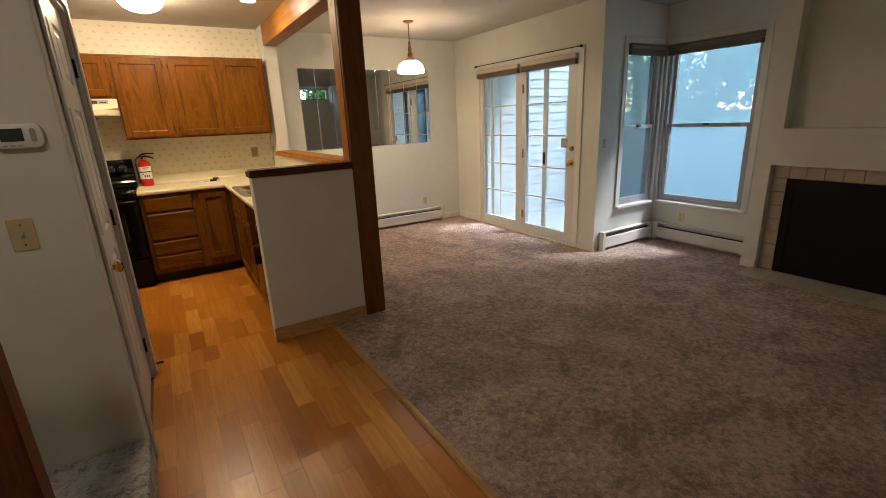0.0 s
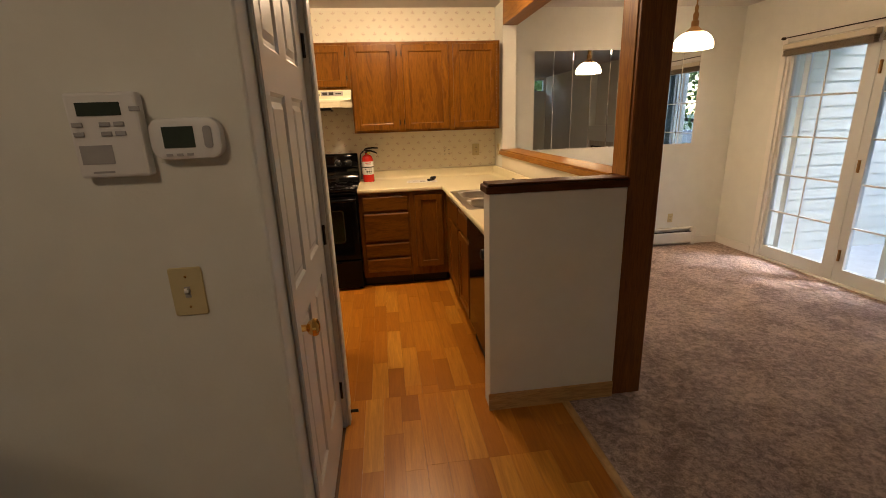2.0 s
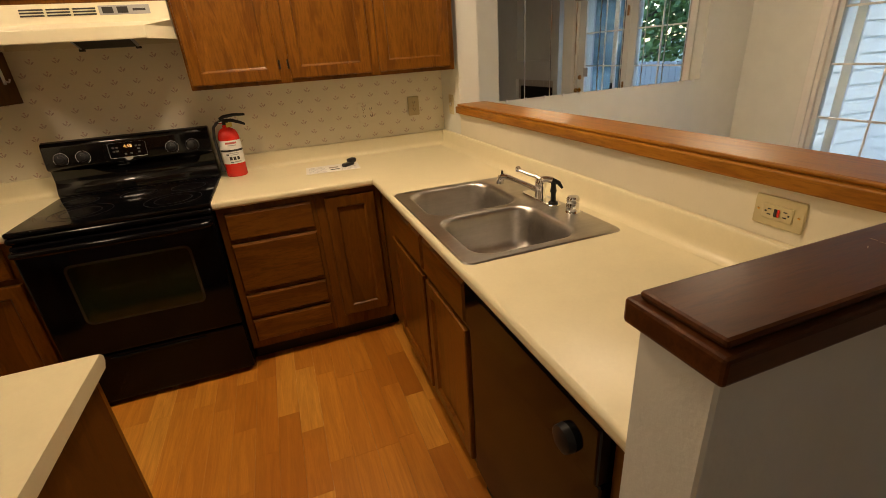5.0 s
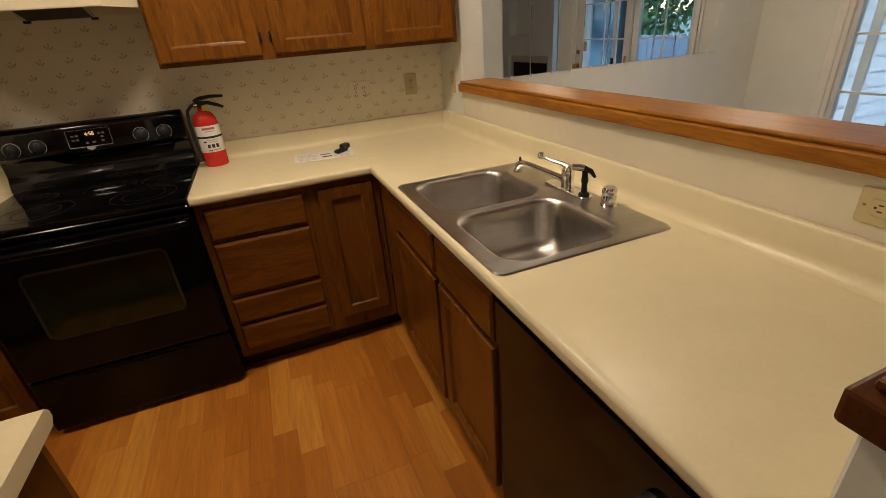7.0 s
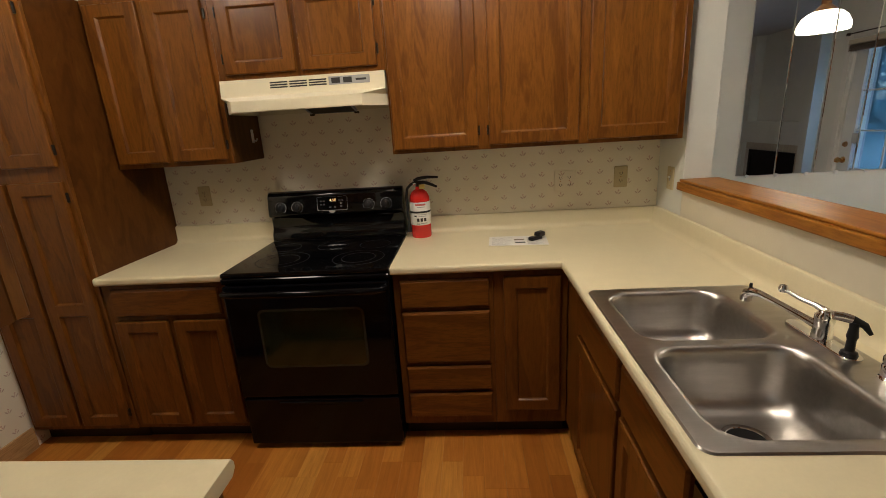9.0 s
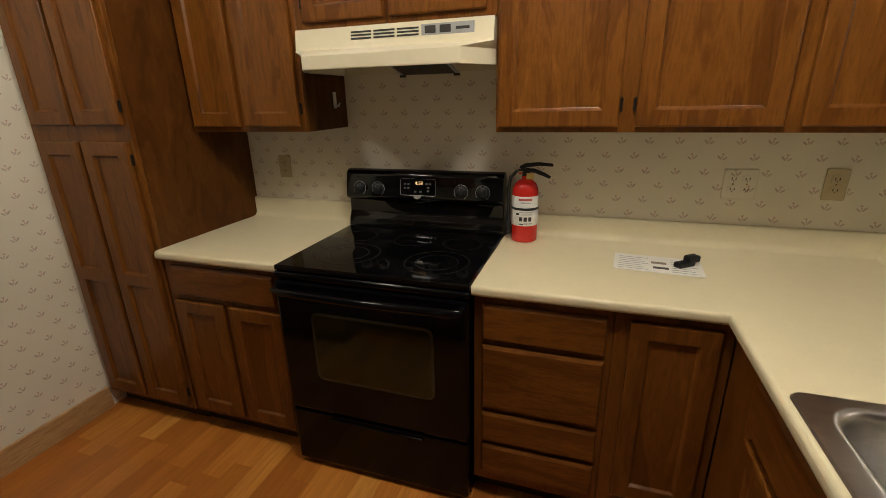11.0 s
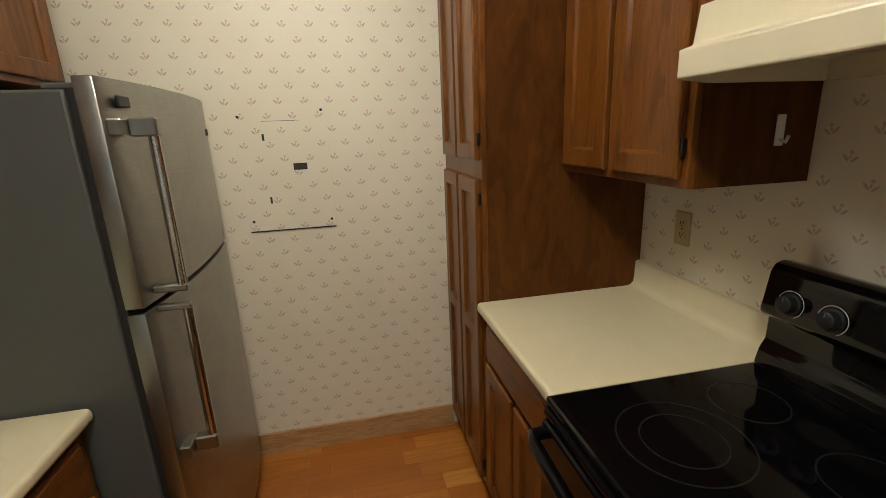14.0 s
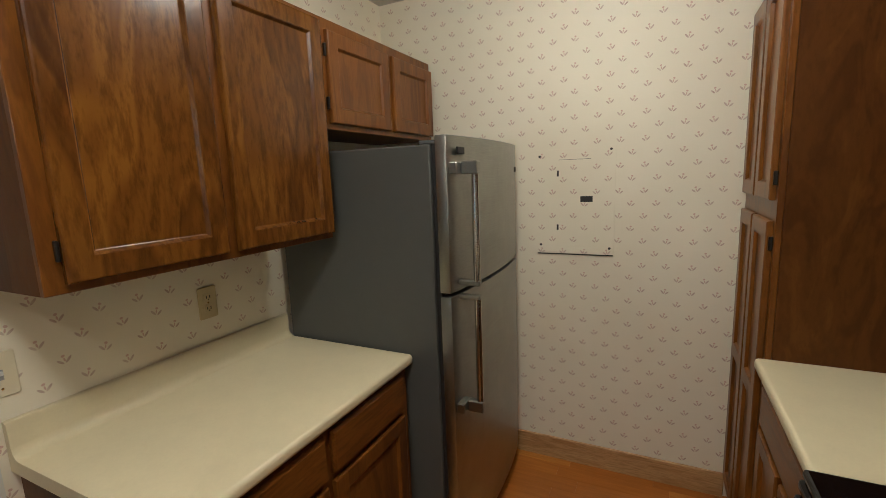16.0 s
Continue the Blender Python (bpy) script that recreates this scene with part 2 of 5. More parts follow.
WALL = painted_wall("white_wall_paint", (0.73, 0.735, 0.665))
# below white: the weaker lamp glow up here is put into the colour
CEIL = painted_wall("darkened_ceiling_paint", (0.58, 0.55, 0.49))
PAPER_X, PAPER_Y = wallpaper("sprig_wallpaper", 0), wallpaper("sprig_wallpaper_side", 1)
OAK = wood("stained_oak", (0.094, 0.032, 0.0026), (0.158, 0.057, 0.0042), (0.215, 0.084, 0.0064), coat=0.12, rough=0.30, along=(6, 6, 1.0), figure=1.6, shine=0.25, pore=0.32, rings=0.09)
OAK_BOLD = wood("stained_oak_bold_grain", (0.060, 0.020, 0.0018), (0.122, 0.045, 0.0034), (0.182, 0.073, 0.0056), coat=0.3, rough=0.24, along=(3.2, 3.2, 0.75), figure=1.3, shine=0.3, rings=0.13, bands=7.0)
OAK_H = wood("stained_oak_across", (0.094, 0.032, 0.0026), (0.158, 0.057, 0.0042), (0.215, 0.084, 0.0064), along=(1.1, 8, 8), coat=0.12, rough=0.32, figure=1.6, shine=0.2)
OAK_SIDE = wood("stained_ply_side", (0.066, 0.022, 0.0025), (0.098, 0.035, 0.0038), (0.130, 0.050, 0.0055), along=(4, 4, 1.3), rough=0.42, shine=0.15, pore=0.22)
# near-black for recessed parts: toe kicks and heater fins
DARKRECESS = plain("recess_dark", (0.02, 0.011, 0.007), 0.7)
NEWELWOOD = wood("reddish_newel_stain", (0.075, 0.014, 0.006), (0.150, 0.034, 0.012), (0.200, 0.052, 0.018), along=(7, 7, 0.7), rough=0.4)
DARKWOOD = wood("dark_stained_post", (0.125, 0.039, 0.006), (0.185, 0.063, 0.009), (0.235, 0.088, 0.014), along=(10, 10, 0.8), rough=0.45, coat=0.05)
LEDGEWOOD = wood("ledge_wood", (0.24, 0.086, 0.007), (0.33, 0.132, 0.010), (0.40, 0.172, 0.016), along=(8, 0.9, 8), rough=0.36, shine=0.2)
CAPWOOD = wood("dark_cap_wood", (0.062, 0.019, 0.005), (0.085, 0.027, 0.006), (0.105, 0.036, 0.009), along=(0.9, 8, 8), rough=0.34, shine=0.18)
BASEWOOD = wood("maple_baseboard", (0.42, 0.24, 0.085), (0.53, 0.335, 0.135), (0.60, 0.40, 0.18), along=(1, 1, 9), rough=0.45)
# wall paint tinted cream for the warm lamp light on the half wall
WARMLITWALL = painted_wall("warm_lit_wall_paint", (0.74, 0.69, 0.54))
COUNTER = plain("cream_laminate", (0.70, 0.630, 0.410), 0.33, vary=0.035, scale=120)
BLACK = plain("black_enamel", (0.0025, 0.0025, 0.0035), 0.09, vary=0.3)
BLACKGLASS = plain("black_glass_top", (0.0025, 0.0025, 0.003), 0.06, vary=0.2)
BLACKMAT = plain("black_plastic", (0.012, 0.012, 0.013), 0.45)
OVENGLASS = plain("oven_window_glass", (0.010, 0.014, 0.005), 0.08)
RING = plain("burner_ring_print", (0.013, 0.013, 0.013), 0.3)
# lighter than the enamel: the highlight along the window's edge as colour
EDGEGLINT = plain("oven_window_edge_glint", (0.03, 0.028, 0.020), 0.25, vary=0.3)
PRINT = plain("panel_print", (0.5, 0.5, 0.5), 0.4)
BLACKMAT.node_tree.nodes["Principled BSDF"].inputs["Specular IOR Level"].default_value = 0.3
BLACK.node_tree.nodes["Principled BSDF"].inputs["IOR"].default_value = 1.29
BLACKGLASS.node_tree.nodes["Principled BSDF"].inputs["IOR"].default_value = 1.46
LED = glow("orange_digits", (1.0, 0.40, 0.03), 0.16)
ALMOND = plain("almond_enamel", (0.72, 0.66, 0.47), 0.3, vary=0.03)
IVORY = plain("ivory_plastic", (0.55, 0.47, 0.26), 0.4, vary=0.05)
GREYSLOT = plain("dark_slot", (0.03, 0.028, 0.025), 0.6)
WHITEPLASTIC = plain("white_plastic", (0.72, 0.72, 0.70), 0.4, vary=0.03)
LCD = plain("lcd_screen", (0.035, 0.05, 0.04), 0.15)
DIMPRINT = plain("dim_panel_print", (0.09, 0.09, 0.09), 0.5)
BADGE = plain("pale_metal_badge", (0.5, 0.49, 0.46), 0.35, 0.3)
GREYBTN = plain("grey_button", (0.34, 0.34, 0.34), 0.5)
DOORPAINT = plain("white_door_paint", (0.62, 0.645, 0.63), 0.38, vary=0.03, scale=15, bump=0.05)
TRIM = plain("white_trim_paint", (0.76, 0.74, 0.68), 0.42, vary=0.05, scale=12)
SASH = plain("window_sash_paint", (0.42, 0.43, 0.44), 0.45, vary=0.08)
BRASS = plain("polished_brass", (0.78, 0.50, 0.16), 0.16, 1.0, vary=0.1)
OLDBRASS = plain("aged_brass", (0.35, 0.2, 0.08), 0.35, 1.0, vary=0.2)
BLACKMETAL = plain("dark_bronze_hinge", (0.03, 0.025, 0.02), 0.4, 0.7)
CHROME = plain("chrome", (0.78, 0.78, 0.78), 0.07, 1.0, vary=0.04)
def brushed(name, c, rough, along, relief=0.04):
    n = Nodes(name, rough, 1.0)
    v = n.coords(along)
    s = n.noise(v, 3.0, 4, 0.7)
    k = n.noise(n.coords(), 5.0, 4, 0.6, 0.8)
    n.color(n.ramp(n.math("ADD", n.math("MULTIPLY", s, 0.4), n.math("MULTIPLY", k, 0.6)), (0.3, tuple(x * 0.66 for x in c)), (0.7, c)))
    n.rough(k, rough * 0.85, rough * 1.2)
    if relief:
        n.bump(s, relief, 0.001)
    return n.m
STEEL = brushed("brushed_sink_steel", (0.60, 0.58, 0.55), 0.31, (3, 20, 20), 0.0)
FRIDGESTEEL = brushed("brushed_fridge_steel", (0.40, 0.405, 0.37), 0.36, (2, 90, 90))
HANDLESTEEL = brushed("bright_handle_steel", (0.70, 0.70, 0.68), 0.24, (90, 90, 2))
FRIDGEGREY = plain("grey_fridge_side", (0.088, 0.091, 0.084), 0.5, vary=0.05, bump=0.1, scale=160)
RED = plain("red_enamel", (0.62, 0.020, 0.008), 0.22, vary=0.05)
LABELW = plain("white_label", (0.78, 0.77, 0.74), 0.45)
REDINK = plain("red_ink", (0.5, 0.12, 0.1), 0.5)
YELLOWTAG = plain("yellow_tag", (0.65, 0.5, 0.1), 0.5)
PAPERW = plain("printed_paper", (0.8, 0.78, 0.73), 0.6, vary=0.05)
RUBBER = plain("black_rubber", (0.015, 0.015, 0.015), 0.6)
CARPET = carpet_mat("taupe_carpet", (0.265, 0.180, 0.138), (0.52, 0.372, 0.292), (0.77, 0.59, 0.485))
CARPETGREY = carpet_mat("grey_stair_carpet", (0.24, 0.235, 0.235), (0.62, 0.61, 0.60), (0.85, 0.84, 0.83))
HEATER = plain("heater_enamel", (0.70, 0.68, 0.62), 0.45, vary=0.05)
TILE = plain("cream_hearth_tile", (0.50, 0.44, 0.34), 0.3, vary=0.12, scale=14)
GROUT = plain("tile_grout", (0.2, 0.18, 0.15), 0.9)
SOOT = plain("black_firebox", (0.010, 0.009, 0.009), 0.6)
SOOT.node_tree.nodes["Principled BSDF"].inputs["Specular IOR Level"].default_value = 0.15
BLIND = plain("beige_blind_slats", (0.58, 0.52, 0.40), 0.5, vary=0.05)
SLAT = plain("brown_blind_slats", (0.19, 0.145, 0.09), 0.5, vary=0.1)
RAIL = plain("curtain_rail_bronze", (0.05, 0.03, 0.02), 0.35, 0.6)

# ---- setting ----
H = 2.48          # ceiling
KB = 5.76         # kitchen and dining back wall
KL = -2.04        # kitchen end wall
KW = 3.36         # wall behind the fridge
PX = 3.93         # patio wall
BX = 4.92         # bay window wall
CX = 4.63         # chimney breast
SOUTH, WEST = -2.0, -3.2

tagged(solid("floor", boxes((-2.2, 1.035, SOUTH, 5.9, -0.12, -0.010)), plain("subfloor", (0.12, 0.06, 0.025), 0.8)), "honey-coloured strip laminate kitchen floor", "floor", kind="structure")
tagged(solid("carpet", boxes((1.035, PX + 0.13, 3.34, 5.9, -0.12, 0.006), (1.035, 5.06, SOUTH, 3.34, -0.12, 0.006)), CARPET), "taupe mottled cut-pile living room carpet", "carpet", kind="structure")
tagged(solid("ceiling", boxes((WEST, 5.2, SOUTH - 0.1, 5.9, H, H + 0.1)), CEIL), "painted ceiling, darkened to offset the lamps' upward glow", "ceiling", kind="structure")

def wall(name, bm, mat, label="white painted plaster wall"):
    return tagged(solid(name, bm, mat), label, "wall", kind="structure")

wall("wall_north", boxes((1.30, PX + 0.1, KB, KB + 0.12, -0.1, H)), WALL)
wall("wall_north_kitchen", boxes((KL - 0.12, 1.2995, KB, KB + 0.12, -0.1, H)), PAPER_X, "cream wallpaper with small leaf sprigs")
wall("wall_west_kitchen", boxes((KL - 0.12, KL, KW - 0.1, KB, -0.1, H)), PAPER_Y, "cream wallpaper with small leaf sprigs")
wall("wall_fridge_alcove", boxes((KL, -0.20, KW - 0.11, KW, -0.1, H)), PAPER_X, "cream wallpaper with small leaf sprigs")
wall("wall_closet_front", boxes((WEST, -0.108, 2.2, 2.3495, -0.1, H), bevel=0.010, seg=3), WALL)
wall("wall_closet_side", wall_with_holes(2.35, KW, -0.1, H, -0.20, -0.108, [(2.35, 3.155, -0.1, 2.05)], "y"), WALL)
wall("wall_east_patio", wall_with_holes(3.2, KB, -0.1, H, PX, PX + 0.14, [(3.47, 5.19, -0.02, 2.06)], "y"), WALL)
wall("wall_bay_side", wall_with_holes(PX + 0.14, BX + 0.14, -0.1, H, 3.2, 3.34, [(4.285, 4.885, 0.46, 2.10)], "x"), WALL)
wall("wall_bay_front", wall_with_holes(2.06, 3.2, -0.1, H, BX, BX + 0.14, [(2.24, 3.165, 0.46, 2.10)], "y"), WALL)
chim = wall("wall_chimney_breast", wall_with_holes(SOUTH, 2.06, -0.1, H, CX, CX + 0.14, [(0.70, 1.935, -0.1, 0.945), (0.75, 1.885, 1.25, H)], "y"), WALL, "painted chimney breast with a recessed niche")
wall("wall_chimney_side", boxes((CX + 0.14, BX + 0.14, 1.94, 2.06, -0.1, H), (CX + 0.14, BX + 0.14, 0.6, 0.70, -0.1, H)), WALL)
wall("wall_niche_back", boxes((CX + 0.14, CX + 0.20, 0.70, 1.94, 0.95, H)), WALL, "painted back of the chimney niche")
wall("wall_south", wall_with_holes(WEST, 5.06, -0.1, H, SOUTH - 0.12, SOUTH, [(3.5, 4.6, 2.12, 2.44)], "x"), WALL)
wall("wall_west_stairs", boxes((WEST - 0.1, WEST, SOUTH - 0.12, 2.31, -0.1, H)), WALL)
wall("wall_pier", boxes((1.30, 1.43, 5.47, KB - 0.0005, -0.05, H), bevel=0.003), WALL, "white painted wall pier at the end of the ledge")
wall("wall_peninsula", boxes((1.30, 1.43, 3.32, 5.469, -0.05, 1.1335)), WARMLITWALL, "painted half wall behind the sink counter, lamp warmth in its cream colour")
wall("wall_peninsula_end", boxes((0.626, 1.299, 3.158, 3.27, -0.05, 1.138), bevel=0.004), WALL, "white painted end of the half wall")

def board(name, bm, mat, label, cat="baseboard"):
    return tagged(solid(name, bm, mat), label, cat, kind="structure")

board("baseboard_peninsula", boxes((0.618, 1.298, 3.147, 3.1575, -0.008, 0.095), bevel=0.003), BASEWOOD, "pale maple baseboard on the half wall")
board("baseboard_kitchen", boxes((KL + 0.001, KL + 0.014, KW, 5.115, -0.008, 0.12), bevel=0.003), BASEWOOD, "pale wooden baseboard below the wallpaper")
board("baseboard_dining", boxes((3.64, PX - 0.001, KB - 0.014, KB - 0.001, 0.006, 0.09), bevel=0.003), TRIM, "white baseboard in the dining corner")
board("baseboard_patio", boxes((PX - 0.014, PX - 0.001, 5.245, KB - 0.016, 0.006, 0.09), (PX - 0.014, PX - 0.001, 3.186, 3.415, 0.006, 0.09), bevel=0.003), TRIM, "white baseboard beside the patio door")
board("baseboard_chimney", boxes((CX - 0.012, CX - 0.001, 1.94, 2.06, 0.006, 0.08), bevel=0.003), TRIM, "white baseboard on the chimney breast")
strip = board("floor_transition_strip", prism([(1.015, -0.002), (1.055, -0.002), (1.053, 0.010), (1.045, 0.016), (1.028, 0.016), (1.017, 0.008)], SOUTH, 3.137, axis="y"), BASEWOOD, "rounded wooden strip between laminate and carpet", "trim")

# landing and stair with newel and rail
board("stair_landing", boxes((WEST, -0.112, SOUTH, 2.199, -0.1, 0.004)), CARPETGREY, "grey carpet at the foot of the stairs", "carpet")
stair = thing("staircase", (-0.35, 1.6, 0.004), label="carpeted staircase with a dark stained newel and handrail", category="staircase")
for i in range(6):
    part("step", boxes((-0.31 - 0.26 * i, 0.255 if i == 0 else -0.04 - 0.26 * i, -0.10, 0.597, 0.0, 0.175 * (i + 1)), bevel=0.012, seg=2), CARPETGREY, stair)
part("newel_post", boxes((-0.016, 0.068, -0.040, 0.044, 0.174, 1.206), bevel=0.005), NEWELWOOD, stair, "square dark stained newel post")
sl = 0.18 / 0.26
part("handrail", tube([(-0.02 - d, 0.005, 1.13 + sl * d) for d in (0, 0.3, 0.7, 1.2, 1.6)], 0.024, 14), NEWELWOOD, stair, "round stained handrail")
for i in range(10):
    d = 0.115 + 0.13 * i
    part("baluster", boxes((-0.02 - d - 0.016, -0.02 - d + 0.016, -0.011, 0.021, 0.175 * (1 + max(0, math.ceil((d - 0.28) / 0.26))), 1.12 + sl * d), bevel=0.003), NEWELWOOD, stair)

# post, beam, ledge and cap
post = piece("timber_post", boxes((1.302, 1.465, 3.165, 3.318, 0.0, H - 0.001), bevel=0.006), DARKWOOD, "dark stained square timber post at the end of the half wall", "post", at=None)
part("post_lining", boxes((1.297, 1.3015, 3.192, 3.318, 1.1865, H - 0.001), bevel=0.001), wood("post_lining_wood", (0.20, 0.075, 0.010), (0.31, 0.128, 0.018), (0.38, 0.165, 0.028), along=(9, 9, 0.8), rough=0.4), post, "lighter orange-brown wooden lining board")
piece("ceiling_beam", boxes((1.30, 1.44, 3.3185, 5.4695, 2.27, H - 0.001), bevel=0.006), wood("beam_wood", (0.20, 0.075, 0.010), (0.33, 0.140, 0.022), (0.42, 0.190, 0.036), along=(10, 0.8, 10), rough=0.4), "stained wooden beam above the half wall", "beam")
ledge = thing("wall_ledge", (1.37, 4.4, 1.134), label="orange-brown wooden ledge on the half wall behind the sink", category="ledge")
part("ledge_frame", boxes((-0.100, 0.105, -1.0815, 1.069, 0.0, 0.038), bevel=0.005, seg=2), LEDGEWOOD, ledge)
part("ledge_board", boxes((-0.089, 0.094, -1.0815, 1.069, 0.0385, 0.051), bevel=0.005, seg=2), LEDGEWOOD, ledge)
piece("half_wall_top", boxes((0.612, 1.3015, 3.145, 3.284, 1.1385, 1.173), (0.623, 1.3015, 3.156, 3.273, 1.1735, 1.185), bevel=0.005, seg=2), CAPWOOD, "worn dark stained wooden cap on the half wall's end", "ledge")

# ---- openings ----
GLASS = Nodes("blue_tinted_glass", 0.02)
GLASS.b.inputs["Transmission Weight"].default_value = 1.0
GLASS.b.inputs["IOR"].default_value = 1.05
# the cool colour of the daylight is put into the glass tint
GLASS.color((0.80, 0.91, 1.0))
GLASS = GLASS.m
# half-transparent sheet that lays a pale glare over the window view
HAZE = Nodes("window_haze", 0.8)
HAZE.color((0.62, 0.68, 0.70))
_tr = HAZE.add("ShaderNodeBsdfTransparent")
_tl = HAZE.add("ShaderNodeBsdfTranslucent")
_tl.inputs["Color"].default_value = (0.27, 0.37, 0.38, 1)
_mx = HAZE.add("ShaderNodeMixShader")
_mx.inputs[0].default_value = 0.52
HAZE.link(_tr.outputs[0], _mx.inputs[1])
HAZE.link(_tl.outputs[0], _mx.inputs[2])
HAZE.link(_mx.outputs[0], HAZE.t.nodes["Material Output"].inputs["Surface"])
HAZE = HAZE.m
MIRROR = Nodes("mirror_silver", 0.015, 1.0)
MIRROR.color((0.80, 0.82, 0.83))
MIRROR = MIRROR.m

def pane(name, bm, parent):
    ob = part(name, bm, GLASS, parent, "blue-tinted glass pane")
    ob.visible_shadow = False
    return ob

# patio doors: a fixed leaf and a hinged leaf, each with a grid of three by five panes
patio = thing("door_patio", (PX, 4.33, 0.0), label="white double patio door with glazing bars, closed", category="patio door", kind="structure")
def leaf(y0, y1, a, b, x0):
    """One glazed leaf between y0 and y1 with glass between a and b, from the thing's middle."""
    lf = part("door_leaf", wall_with_holes(y0, y1, 0.02, 2.02, x0, x0 + 0.045, [(a, b, 0.135, 1.93)], "y"), DOORPAINT, patio)
    pane("glass_pane", boxes((x0 + 0.02, x0 + 0.024, a, b, 0.135, 1.93)), lf)
    for k in range(1, 5):
        z = 0.135 + (1.93 - 0.135) * k / 5
        part("glazing_bar", boxes((x0 + 0.012, x0 + 0.032, a, b, z - 0.007, z + 0.007), bevel=0.002), TRIM, lf)
    part("glazing_bar", boxes((x0 + 0.013, x0 + 0.031, (a + b) / 2 - 0.006, (a + b) / 2 + 0.006, 0.135, 1.93), bevel=0.002), TRIM, lf)
    return lf
leaf_fixed = leaf(0.048, 0.824, 0.152, 0.792, 0.02)
leaf_door = leaf(-0.822, 0.045, -0.690, -0.032, 0.02)
storm = part("storm_door", boxes((0.10, 0.125, -0.30, -0.235, 0.0, 2.02), (0.10, 0.125, 0.70, 0.76, 0.0, 2.02), bevel=0.004), WHITEPLASTIC, patio, "white metal storm door stiles behind the glass")
part("storm_handle", boxes((0.085, 0.10, -0.285, -0.25, 0.88, 1.02), bevel=0.005), BLACKMAT, storm, "black storm door handle")
part("door_frame", boxes((0.0, 0.12, -0.86, -0.826, 0, 2.06), (0.0, 0.12, 0.826, 0.86, 0, 2.06), (0.0, 0.12, -0.826, 0.826, 2.025, 2.06), bevel=0.003), TRIM, patio)
part("casing", boxes((-0.016, -0.001, -0.912, -0.852, 0.006, 2.10), (-0.016, -0.001, 0.852, 0.912, 0.006, 2.10), (-0.016, -0.001, -0.852, 0.852, 2.045, 2.10), bevel=0.004), TRIM, patio)
part("sill", boxes((-0.01, 0.13, -0.86, 0.86, -0.02, 0.018), bevel=0.003), TRIM, patio)
part("door_knob", lathe([(0, -0.07), (0.022, -0.066), (0.028, -0.05), (0.02, -0.035), (0.011, -0.03), (0.011, -0.008), (0.03, -0.005), (0.031, 0)], 20, pose(0.02, -0.765, 0.93, 0, 90, 0)), BRASS, leaf_door, "brass door knob", True)
part("deadbolt", lathe([(0, -0.02), (0.02, -0.018), (0.028, 0)], 20, pose(0.02, -0.765, 1.08, 0, 90, 0)), OLDBRASS, leaf_door, "", True)
part("lock_plate", boxes((0.012, 0.02, -0.70, -0.61, 1.09, 1.19), bevel=0.002), SASH, leaf_door, "grey metal plate on the glass")
for z in (0.25, 1.0, 1.75):
    part("hinge", boxes((0.004, 0.022, 0.005, 0.022, z - 0.05, z + 0.05), bevel=0.003), OLDBRASS, leaf_door, "worn brass hinge")
for nm, y0, y1 in (("blind_headrail", 4.37, 5.19), ("blind_headrail", 3.49, 4.32)):
    bl = thing(nm, (PX - 0.03, (y0 + y1) / 2, 1.93), label="raised beige slatted blind stacked under its headrail", category="blind", group="patio door blinds")
    w = (y1 - y0) / 2
    part("headrail", boxes((-0.028, 0.025, -w, w, 0.055, 0.10), bevel=0.004), BLIND, bl)
    for k in range(8):
        part("slat", boxes((-0.026, 0.022, -w + 0.01, w - 0.01, 0.0 + 0.0065 * k, 0.004 + 0.0065 * k)), SLAT, bl)
rodthing = thing("curtain_rod", (PX - 0.045, 4.33, 2.085), label="thin dark bronze curtain rod above the patio door", category="curtain rod")
part("rod", tube([(0, 0.90, 0), (0, -0.90, 0.0)], 0.005, 10), RAIL, rodthing)
for y in (-0.885, 0.885):
    part("bracket", boxes((-0.006, 0.028, y - 0.006, y + 0.006, -0.012, 0.012), bevel=0.002), RAIL, rodthing)

